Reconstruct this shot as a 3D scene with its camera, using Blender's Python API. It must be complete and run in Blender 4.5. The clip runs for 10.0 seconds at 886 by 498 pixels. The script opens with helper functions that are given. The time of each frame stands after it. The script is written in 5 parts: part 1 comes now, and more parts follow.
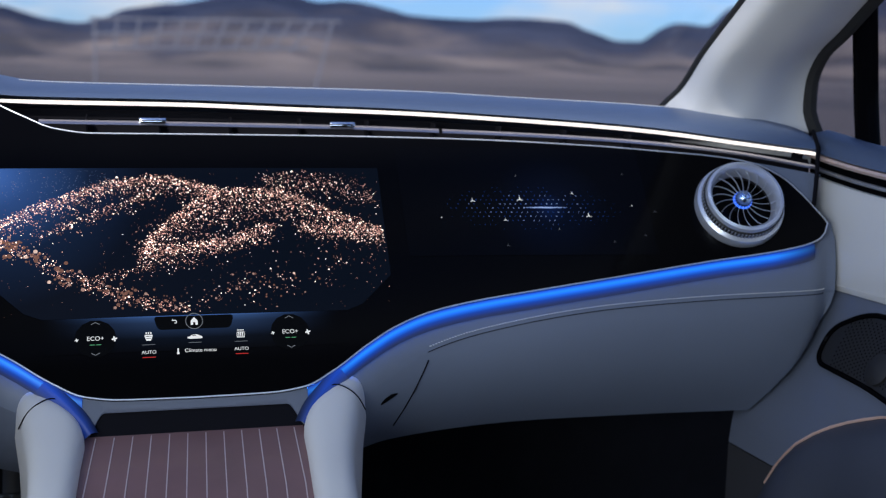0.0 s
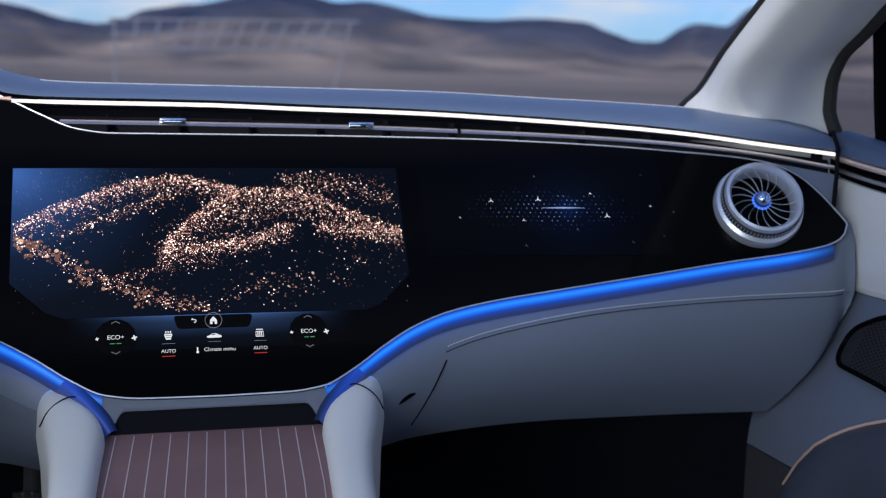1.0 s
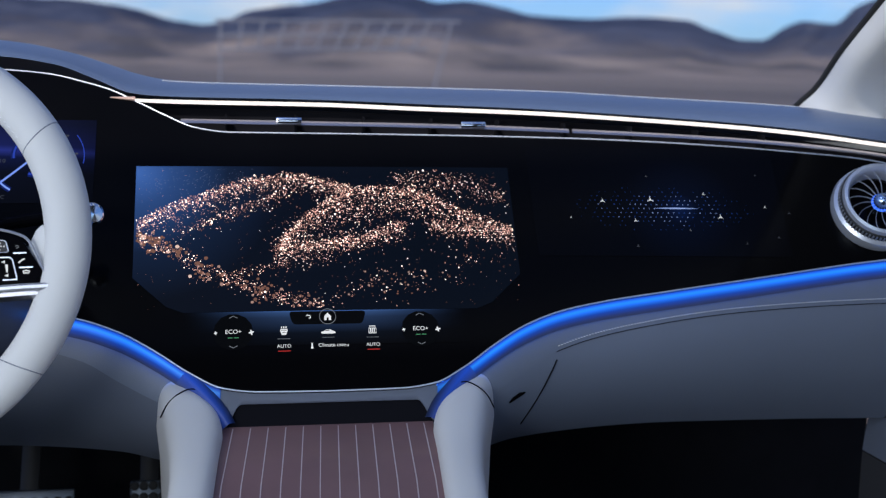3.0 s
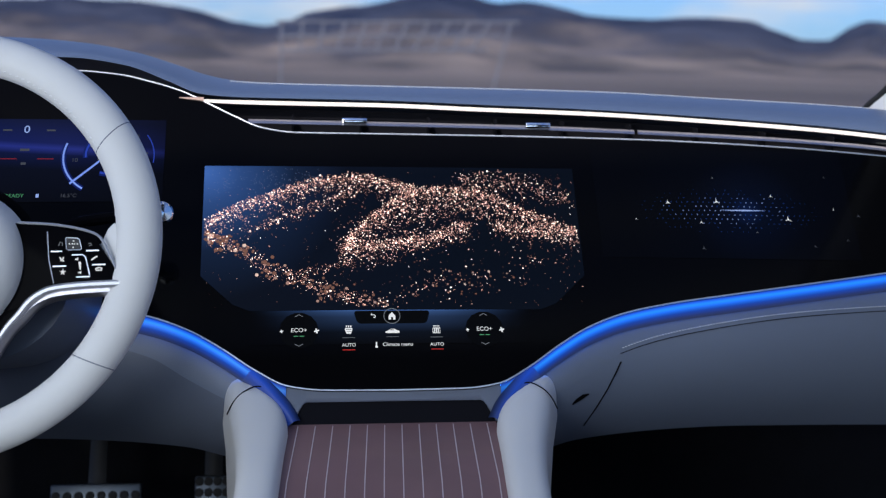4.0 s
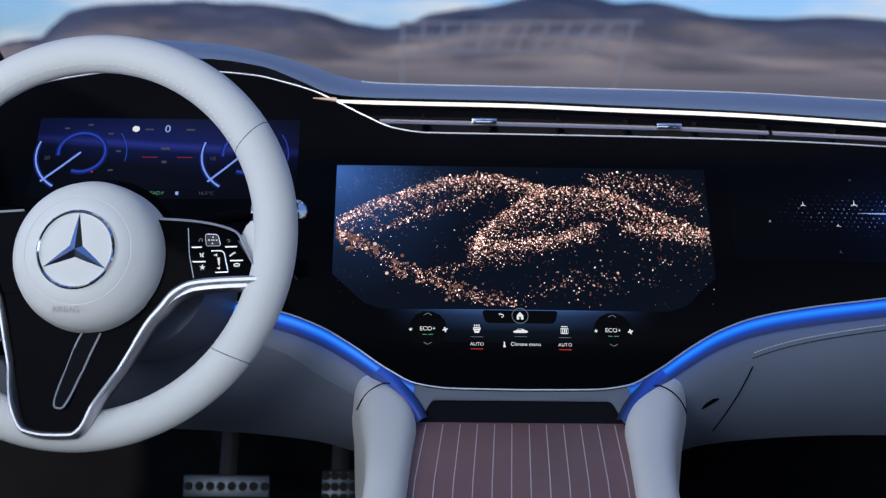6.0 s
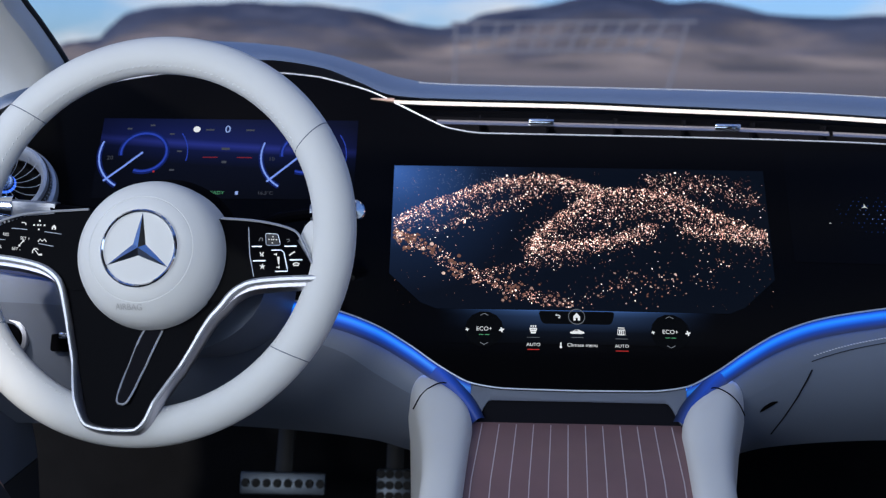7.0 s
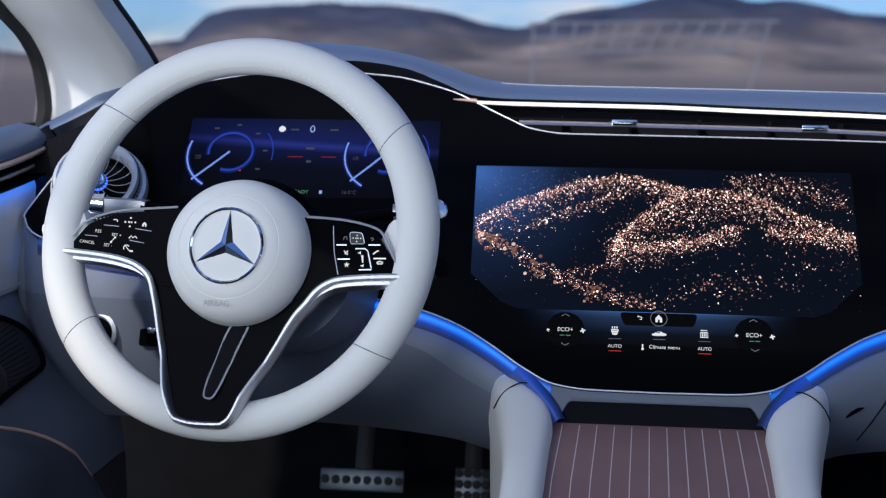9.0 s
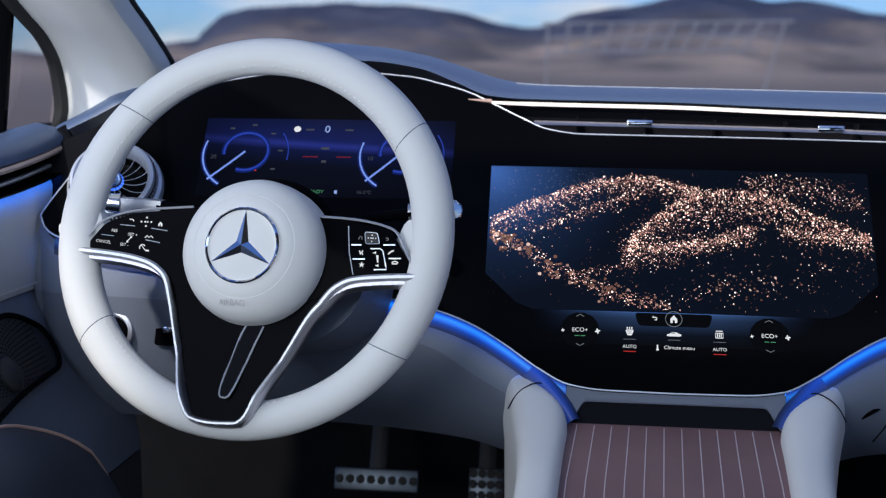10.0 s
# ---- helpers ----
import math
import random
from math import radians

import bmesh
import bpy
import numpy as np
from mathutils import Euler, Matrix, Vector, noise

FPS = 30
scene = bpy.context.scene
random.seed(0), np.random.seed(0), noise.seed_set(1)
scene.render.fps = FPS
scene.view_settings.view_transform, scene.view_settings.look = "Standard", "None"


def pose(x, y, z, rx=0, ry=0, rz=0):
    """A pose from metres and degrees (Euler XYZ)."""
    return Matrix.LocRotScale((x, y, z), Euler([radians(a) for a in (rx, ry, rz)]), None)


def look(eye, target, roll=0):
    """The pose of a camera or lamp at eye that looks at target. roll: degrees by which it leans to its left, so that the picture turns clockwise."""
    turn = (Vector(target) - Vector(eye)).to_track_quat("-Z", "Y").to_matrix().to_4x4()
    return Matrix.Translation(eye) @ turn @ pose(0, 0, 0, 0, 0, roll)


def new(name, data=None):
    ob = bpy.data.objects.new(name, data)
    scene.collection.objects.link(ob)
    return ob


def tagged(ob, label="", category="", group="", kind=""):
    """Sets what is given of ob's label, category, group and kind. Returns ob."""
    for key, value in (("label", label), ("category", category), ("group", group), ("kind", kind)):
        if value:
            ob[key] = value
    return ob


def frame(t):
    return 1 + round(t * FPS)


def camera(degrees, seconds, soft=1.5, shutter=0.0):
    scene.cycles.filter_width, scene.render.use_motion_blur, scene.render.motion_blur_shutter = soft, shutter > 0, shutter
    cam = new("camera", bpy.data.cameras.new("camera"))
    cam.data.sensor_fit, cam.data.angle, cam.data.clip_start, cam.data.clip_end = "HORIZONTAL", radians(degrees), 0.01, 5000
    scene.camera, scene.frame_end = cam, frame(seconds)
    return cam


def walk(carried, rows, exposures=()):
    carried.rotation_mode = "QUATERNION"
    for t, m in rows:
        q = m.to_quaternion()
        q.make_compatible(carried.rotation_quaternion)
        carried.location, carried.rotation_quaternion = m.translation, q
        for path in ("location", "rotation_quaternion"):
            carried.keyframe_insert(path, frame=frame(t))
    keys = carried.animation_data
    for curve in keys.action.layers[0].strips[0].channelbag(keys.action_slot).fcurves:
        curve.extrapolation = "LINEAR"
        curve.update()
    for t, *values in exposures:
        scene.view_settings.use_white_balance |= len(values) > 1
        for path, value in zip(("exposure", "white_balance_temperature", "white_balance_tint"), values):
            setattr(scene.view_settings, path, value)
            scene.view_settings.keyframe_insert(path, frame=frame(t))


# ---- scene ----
cam = camera(40.9, 10.0, soft=1.2)
cam.data.dof.use_dof, cam.data.dof.focus_distance, cam.data.dof.aperture_fstop = True, 1.12, 6.3
PATH = [
    (0, (-0.07, -0.275, 1.033), (0.456, 1.633, 0.748), 1.1),
    (0.5, (-0.068, -0.277, 1.033), (0.445, 1.635, 0.748), 1.1),
    (1, (-0.071, -0.277, 1.033), (0.426, 1.639, 0.748), 1.1),
    (1.5, (-0.075, -0.277, 1.033), (0.395, 1.645, 0.747), 1.1),
    (2, (-0.078, -0.277, 1.033), (0.353, 1.655, 0.746), 1.1),
    (2.5, (-0.081, -0.278, 1.033), (0.303, 1.664, 0.745), 1.0),
    (4, (-0.093, -0.281, 1.033), (0.147, 1.683, 0.744), 1.0),
    (4.5, (-0.093, -0.281, 1.032), (0.098, 1.689, 0.743), 0.9),
    (5, (-0.097, -0.281, 1.032), (0.044, 1.693, 0.742), 0.9),
    (5.5, (-0.101, -0.282, 1.032), (-0.01, 1.695, 0.742), 0.9),
    (7, (-0.11, -0.287, 1.033), (-0.154, 1.691, 0.741), 0.8),
    (7.5, (-0.112, -0.289, 1.032), (-0.192, 1.688, 0.741), 0.8),
    (8, (-0.115, -0.29, 1.033), (-0.229, 1.685, 0.74), 0.8),
    (8.5, (-0.116, -0.291, 1.033), (-0.261, 1.682, 0.74), 0.8),
    (9, (-0.116, -0.292, 1.033), (-0.287, 1.679, 0.74), 0.8),
    (9.5, (-0.116, -0.292, 1.032), (-0.301, 1.677, 0.74), 0.7),
    (10, (-0.117, -0.293, 1.033), (-0.311, 1.676, 0.74), 0.8),
]
walk(cam, [(t, look(eye, target, roll)) for t, eye, target, roll in PATH])
scene.view_settings.exposure = 0.0

# ---- world and light ----
SUN_EL, SUN_AZ = 38.0, 208.0
world = bpy.data.worlds.new("world")
scene.world = world
world.use_nodes = True
wt = world.node_tree
wt.nodes.clear()
sky = wt.nodes.new("ShaderNodeTexSky")
sky.sky_type, sky.sun_disc = "NISHITA", False
sky.sun_elevation, sky.sun_rotation = radians(SUN_EL), radians(SUN_AZ)
sky.air_density, sky.dust_density, sky.ozone_density = 1.0, 0.6, 2.5
tc = wt.nodes.new("ShaderNodeTexCoord")
mp = wt.nodes.new("ShaderNodeMapping")
mp.inputs["Scale"].default_value = (5.0, 5.0, 16.0)
cl = wt.nodes.new("ShaderNodeTexNoise")
cl.inputs["Scale"].default_value, cl.inputs["Detail"].default_value = 1.3, 6.0
rp = wt.nodes.new("ShaderNodeValToRGB")
rp.color_ramp.elements[0].position, rp.color_ramp.elements[1].position = 0.50, 0.72
mx = wt.nodes.new("ShaderNodeMix")
mx.data_type = "RGBA"
mx.inputs["B"].default_value = (7.5, 7.6, 8.0, 1)
bg = wt.nodes.new("ShaderNodeBackground")
bg.inputs["Strength"].default_value = 0.11
wo = wt.nodes.new("ShaderNodeOutputWorld")
wt.links.new(tc.outputs["Generated"], mp.inputs["Vector"])
wt.links.new(mp.outputs["Vector"], cl.inputs["Vector"])
wt.links.new(cl.outputs["Fac"], rp.inputs["Fac"])
wt.links.new(rp.outputs["Color"], mx.inputs["Factor"])
tn = wt.nodes.new("ShaderNodeMix")
tn.data_type, tn.blend_type = "RGBA", "MULTIPLY"
tn.inputs["Factor"].default_value, tn.inputs["B"].default_value = 1.0, (0.55, 0.80, 1.30, 1)
wt.links.new(sky.outputs["Color"], tn.inputs["A"])
wt.links.new(tn.outputs["Result"], mx.inputs["A"])
wt.links.new(mx.outputs["Result"], bg.inputs["Color"])
wt.links.new(bg.outputs["Background"], wo.inputs["Surface"])

sun = new("sun", bpy.data.lights.new("sun", "SUN"))
sun.data.energy, sun.data.angle, sun.data.color = 2.6, radians(3.0), (1.0, 0.95, 0.88)
sa, se = radians(SUN_AZ), radians(SUN_EL)
sun.matrix_world = look((0, 0, 0), (-math.sin(sa) * math.cos(se), -math.cos(sa) * math.cos(se), -math.sin(se)))


def window_light(name, eye, target, w, h, watts, color):
    """The sky's light through one opening of the car."""
    lamp = new(name, bpy.data.lights.new(name, "AREA"))
    lamp.data.shape, lamp.data.size, lamp.data.size_y = "RECTANGLE", w, h
    lamp.data.energy, lamp.data.color = watts, color
    lamp.matrix_world = look(eye, target)


window_light("roof_light", (0.0, -0.45, 1.37), (0.0, -0.25, 0.0), 0.8, 0.9, 4.4, (0.60, 0.78, 1.0))
window_light("rear_light_left", (-0.90, -0.76, 1.16), (0.1, 0.9, 0.85), 0.66, 0.33, 13.0, (0.86, 0.93, 1.0))
window_light("side_light_left", (-0.83, 0.22, 1.17), (0.35, 0.85, 0.86), 0.75, 0.28, 2.8, (0.86, 0.93, 1.0))
window_light("side_light_right", (0.88, 0.40, 1.18), (0.0, 0.6, 0.9), 0.6, 0.26, 0.15, (0.80, 0.88, 1.0))


# ---- materials ----
def material(name, color, rough=0.5, metal=0.0, bump=0.0, scale=200.0, vary=0.12, big=6.0, coat=0.0, kind="noise", spec=0.5):
    """A surface with tone variation at two scales and fine relief."""
    m = bpy.data.materials.new(name)
    m.use_nodes = True
    t = m.node_tree
    b = t.nodes["Principled BSDF"]
    b.inputs["Roughness"].default_value, b.inputs["Metallic"].default_value = rough, metal
    b.inputs["Coat Weight"].default_value, b.inputs["Coat Roughness"].default_value = coat, 0.05
    b.inputs["Specular IOR Level"].default_value = spec
    co = t.nodes.new("ShaderNodeTexCoord")
    n1 = t.nodes.new("ShaderNodeTexNoise")
    n1.inputs["Scale"].default_value, n1.inputs["Detail"].default_value = big, 5.0
    t.links.new(co.outputs["Object"], n1.inputs["Vector"])
    mix = t.nodes.new("ShaderNodeMix")
    mix.data_type = "RGBA"
    mix.inputs["A"].default_value = (*[c * (1 - vary) for c in color], 1)
    mix.inputs["B"].default_value = (*[min(1, c * (1 + vary)) for c in color], 1)
    t.links.new(n1.outputs["Fac"], mix.inputs["Factor"])
    t.links.new(mix.outputs["Result"], b.inputs["Base Color"])
    rr = t.nodes.new("ShaderNodeMapRange")
    rr.inputs["To Min"].default_value, rr.inputs["To Max"].default_value = rough * 0.85, min(1, rough * 1.15)
    t.links.new(n1.outputs["Fac"], rr.inputs["Value"])
    t.links.new(rr.outputs["Result"], b.inputs["Roughness"])
    if bump:
        if kind == "grain":
            n2 = t.nodes.new("ShaderNodeTexVoronoi")
            n2.feature = "DISTANCE_TO_EDGE"
            out = n2.outputs["Distance"]
        else:
            n2 = t.nodes.new("ShaderNodeTexNoise")
            n2.inputs["Detail"].default_value = 6.0
            out = n2.outputs["Fac"]
        n2.inputs["Scale"].default_value = scale
        t.links.new(co.outputs["Object"], n2.inputs["Vector"])
        bp = t.nodes.new("ShaderNodeBump")
        bp.inputs["Strength"].default_value, bp.inputs["Distance"].default_value = bump, 0.0006
        t.links.new(out, bp.inputs["Height"])
        t.links.new(bp.outputs["Normal"], b.inputs["Normal"])
    return m


def glow(name, color, strength):
    m = bpy.data.materials.new(name)
    m.use_nodes = True
    b = m.node_tree.nodes["Principled BSDF"]
    b.inputs["Base Color"].default_value = (0.002, 0.002, 0.002, 1)
    b.inputs["Specular IOR Level"].default_value = 0.05
    b.inputs["Emission Color"].default_value = (*color, 1)
    b.inputs["Emission Strength"].default_value = strength
    return m


def clear_glass(name, tint, gloss=0.35):
    m = bpy.data.materials.new(name)
    m.use_nodes = True
    t = m.node_tree
    t.nodes.clear()
    tr, gl, mi, fr, o = (t.nodes.new("ShaderNode" + k) for k in ("BsdfTransparent", "BsdfGlossy", "MixShader", "LayerWeight", "OutputMaterial"))
    tr.inputs["Color"].default_value = (*tint, 1)
    gl.inputs["Roughness"].default_value = 0.02
    fr.inputs["Blend"].default_value = 0.5
    pw = t.nodes.new("ShaderNodeMath")
    pw.operation = "POWER"
    pw.inputs[1].default_value = 4.0
    ml = t.nodes.new("ShaderNodeMath")
    ml.operation = "MULTIPLY"
    ml.inputs[1].default_value = gloss
    t.links.new(fr.outputs["Facing"], pw.inputs[0])
    t.links.new(pw.outputs["Value"], ml.inputs[0])
    t.links.new(ml.outputs["Value"], mi.inputs["Fac"])
    t.links.new(tr.outputs["BSDF"], mi.inputs[1])
    t.links.new(gl.outputs["BSDF"], mi.inputs[2])
    t.links.new(mi.outputs["Shader"], o.inputs["Surface"])
    return m


PAD = material("pad_leather", (0.085, 0.125, 0.220), 0.40, bump=0.25, scale=900, kind="grain", vary=0.08)
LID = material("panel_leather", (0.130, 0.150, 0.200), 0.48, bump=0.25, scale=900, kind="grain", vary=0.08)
ARM = material("armrest_leather", (0.055, 0.062, 0.085), 0.5, bump=0.25, scale=900, kind="grain")
LEATHER = material("dash_leather", (0.172, 0.202, 0.268), 0.46, bump=0.25, scale=900, kind="grain", vary=0.07)
WHITE = material("wheel_leather", (0.72, 0.715, 0.70), 0.62, bump=0.25, scale=1000, kind="grain", vary=0.05, spec=0.3)
PILLAR = material("pillar_fabric", (0.80, 0.795, 0.775), 0.85, bump=0.5, scale=1500, vary=0.05)
THREAD = material("thread", (0.75, 0.75, 0.74), 0.7)
SEAM = material("seam_gap", (0.007, 0.007, 0.010), 0.9, spec=0.1)
CHROME = material("satin_chrome", (0.56, 0.57, 0.61), 0.46, 0.85, vary=0.05)
POLISH = material("polished_chrome", (0.86, 0.87, 0.90), 0.09, 1.0, vary=0.03)
# Metal trim whose bright reflection is put in as emission.
GLINT_TRIM = glow("glint_trim", (1.0, 0.93, 0.89), 1.35)
ROSE = material("rose_gold_trim", (0.90, 0.68, 0.60), 0.36, 0.45, vary=0.06)
GLASS = material("black_display_glass", (0.0028, 0.0028, 0.0034), 0.09, vary=0.2, spec=0.05)
GLOSS = material("piano_black", (0.003, 0.003, 0.004), 0.07, vary=0.2, spec=0.012)
MATTE = material("matte_black_plastic", (0.018, 0.018, 0.02), 0.6, bump=0.3, scale=700)
CARPET = material("dark_carpet", (0.009, 0.009, 0.010), 0.98, bump=1.0, scale=500, vary=0.3, big=30, spec=0.05)
HEAD = material("headliner", (0.03, 0.03, 0.035), 0.9, bump=0.4, scale=900)
STEEL = material("brushed_steel", (0.50, 0.49, 0.54), 0.34, 1.0, bump=0.2, scale=300)
# Pedal plates get a darker steel than the other metal parts.
PEDAL = material("dark_pedal_steel", (0.13, 0.15, 0.18), 0.45, 1.0, bump=0.2, scale=300)
VANE = material("satin_vane", (0.74, 0.77, 0.84), 0.36, 0.6)
RUBBER = material("rubber", (0.02, 0.02, 0.02), 0.8)
COPPER = material("copper_line", (0.92, 0.60, 0.48), 0.38, 0.4)


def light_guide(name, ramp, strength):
    """A light guide; the fade of its spill is put into the emission, across and along it."""
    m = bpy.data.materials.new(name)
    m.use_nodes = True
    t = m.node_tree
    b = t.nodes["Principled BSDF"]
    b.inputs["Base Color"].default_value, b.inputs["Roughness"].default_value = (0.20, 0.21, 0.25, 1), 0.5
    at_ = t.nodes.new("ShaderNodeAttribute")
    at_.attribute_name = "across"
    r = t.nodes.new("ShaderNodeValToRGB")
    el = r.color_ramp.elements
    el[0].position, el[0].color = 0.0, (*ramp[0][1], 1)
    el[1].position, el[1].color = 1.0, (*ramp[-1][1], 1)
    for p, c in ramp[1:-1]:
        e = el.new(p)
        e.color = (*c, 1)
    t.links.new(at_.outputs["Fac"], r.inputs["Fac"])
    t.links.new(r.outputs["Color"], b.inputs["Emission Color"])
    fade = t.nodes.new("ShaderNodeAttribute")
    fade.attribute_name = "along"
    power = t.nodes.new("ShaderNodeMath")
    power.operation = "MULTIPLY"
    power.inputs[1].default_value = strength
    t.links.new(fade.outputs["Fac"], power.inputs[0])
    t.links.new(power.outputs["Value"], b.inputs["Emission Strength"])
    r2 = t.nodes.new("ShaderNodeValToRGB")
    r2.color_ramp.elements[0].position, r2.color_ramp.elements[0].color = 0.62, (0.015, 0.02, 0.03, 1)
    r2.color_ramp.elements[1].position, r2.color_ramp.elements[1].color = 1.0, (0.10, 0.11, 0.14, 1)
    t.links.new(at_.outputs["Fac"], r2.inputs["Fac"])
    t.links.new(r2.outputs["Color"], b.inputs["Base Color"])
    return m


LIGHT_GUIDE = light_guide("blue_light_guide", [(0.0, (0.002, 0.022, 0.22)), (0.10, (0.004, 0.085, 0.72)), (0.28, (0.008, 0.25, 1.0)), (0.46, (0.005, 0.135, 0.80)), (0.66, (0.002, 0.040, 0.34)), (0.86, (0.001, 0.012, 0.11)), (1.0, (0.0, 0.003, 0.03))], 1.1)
CREASE_GLOW = light_guide("crease_blue_spill", [(0.0, (0.0, 0.004, 0.03)), (0.25, (0.001, 0.020, 0.18)), (0.55, (0.002, 0.055, 0.52)), (0.80, (0.001, 0.030, 0.28)), (1.0, (0.0, 0.006, 0.05))], 1.1)
UNDER_LED = glow("hidden_blue_leds", (0.006, 0.17, 1.0), 5.0)
VENT_LED = glow("vent_hub_light", (0.05, 0.18, 1.0), 1.3)
# The blue light on the vent hub is put into this metal's colour.
HUB_BLUE = material("blue_lit_metal", (0.50, 0.66, 0.98), 0.22, 1.0)
WINDOW = clear_glass("window_glass", (0.93, 0.95, 0.97))
TINT = clear_glass("side_glass", (0.80, 0.82, 0.86))


def ground_material():
    """Pale dusty plain with streaks of stone and scrub, turning darker and bluer with distance on the far rocky slopes.
    """
    m = bpy.data.materials.new("dry_ground")
    m.use_nodes = True
    t = m.node_tree
    b = t.nodes["Principled BSDF"]
    b.inputs["Roughness"].default_value, b.inputs["Specular IOR Level"].default_value = 0.95, 0.1
    co = t.nodes.new("ShaderNodeTexCoord")

    def tone(scale, detail, lo, hi, c0, c1, stretch=(1, 1, 1)):
        mp3 = t.nodes.new("ShaderNodeMapping")
        mp3.inputs["Scale"].default_value = stretch
        n = t.nodes.new("ShaderNodeTexNoise")
        n.inputs["Scale"].default_value, n.inputs["Detail"].default_value = scale, detail
        r = t.nodes.new("ShaderNodeValToRGB")
        r.color_ramp.elements[0].position, r.color_ramp.elements[1].position = lo, hi
        r.color_ramp.elements[0].color, r.color_ramp.elements[1].color = (*c0, 1), (*c1, 1)
        t.links.new(co.outputs["Object"], mp3.inputs["Vector"])
        t.links.new(mp3.outputs["Vector"], n.inputs["Vector"])
        t.links.new(n.outputs["Fac"], r.inputs["Fac"])
        return r.outputs["Color"], n.outputs["Fac"]

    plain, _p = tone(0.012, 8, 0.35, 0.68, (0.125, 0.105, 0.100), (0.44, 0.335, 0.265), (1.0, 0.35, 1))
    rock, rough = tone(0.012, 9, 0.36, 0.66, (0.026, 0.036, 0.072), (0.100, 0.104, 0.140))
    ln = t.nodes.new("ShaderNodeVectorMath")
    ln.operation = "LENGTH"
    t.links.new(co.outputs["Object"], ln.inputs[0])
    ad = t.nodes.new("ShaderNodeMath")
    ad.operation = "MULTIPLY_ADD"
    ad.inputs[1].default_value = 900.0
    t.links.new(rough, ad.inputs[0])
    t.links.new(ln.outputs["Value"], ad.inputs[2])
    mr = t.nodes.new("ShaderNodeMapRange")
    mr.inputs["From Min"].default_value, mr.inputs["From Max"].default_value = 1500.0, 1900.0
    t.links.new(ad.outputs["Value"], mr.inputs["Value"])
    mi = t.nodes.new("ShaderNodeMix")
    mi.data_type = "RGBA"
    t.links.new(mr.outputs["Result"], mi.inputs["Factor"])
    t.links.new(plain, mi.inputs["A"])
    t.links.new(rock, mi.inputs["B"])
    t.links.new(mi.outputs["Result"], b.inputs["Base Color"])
    return m


# ---- building tools ----
def part(name, bm, mat, parent=None, label="", smooth=True):
    me = bpy.data.meshes.new(name)
    bmesh.ops.recalc_face_normals(bm, faces=bm.faces)
    bm.to_mesh(me)
    bm.free()
    me.materials.append(mat)
    if smooth:
        me.polygons.foreach_set("use_smooth", [True] * len(me.polygons))
        me.set_sharp_from_angle(angle=radians(40))
    ob = new(name, me)
    if parent:
        ob.parent = parent
    return tagged(ob, label)


def thing(name, label, category, group="", kind="", at=None):
    ob = new(name)
    ob.empty_display_size = 0.05
    if at is not None:
        ob.matrix_world = at
    return tagged(ob, label, category, group, kind)


def curve_of(pts):
    """A smooth line y(x) through a few control points, with no overshoot."""
    xs = np.array([p[0] for p in pts], float)
    ys = np.array([p[1] for p in pts], float)
    h, d = np.diff(xs), np.diff(ys) / np.diff(xs)
    m = np.zeros(len(xs))
    m[0], m[-1] = d[0], d[-1]
    for i in range(1, len(xs) - 1):
        if d[i - 1] * d[i] > 0:
            w1, w2 = 2 * h[i] + h[i - 1], h[i] + 2 * h[i - 1]
            m[i] = (w1 + w2) / (w1 / d[i - 1] + w2 / d[i])

    def f(x):
        x = min(max(x, xs[0]), xs[-1])
        i = min(int(np.searchsorted(xs, x, "right")) - 1, len(xs) - 2)
        s = (x - xs[i]) / h[i]
        return float((2 * s**3 - 3 * s**2 + 1) * ys[i] + (s**3 - 2 * s**2 + s) * h[i] * m[i] + (3 * s**2 - 2 * s**3) * ys[i + 1] + (s**3 - s**2) * h[i] * m[i + 1])

    return f


def path_of(pts, n):
    """n+1 points along a smooth line through control points in space."""
    acc = [0.0]
    for a, b in zip(pts, pts[1:]):
        acc.append(acc[-1] + (Vector(b) - Vector(a)).length)
    fs = [curve_of([(s, p[k]) for s, p in zip(acc, pts)]) for k in range(len(pts[0]))]
    return [Vector([f(acc[-1] * i / n) for f in fs]) for i in range(n + 1)]


def loft(sections, closed=True, cap=True, bm=None):
    bm = bm or bmesh.new()
    rows = [[bm.verts.new(p) for p in s] for s in sections]
    n = len(rows[0])
    for a, b in zip(rows, rows[1:]):
        for i in range(n if closed else n - 1):
            j = (i + 1) % n
            bm.faces.new((a[i], a[j], b[j], b[i]))
    if cap and closed:
        bm.faces.new(rows[0])
        bm.faces.new(rows[-1])
    return bm


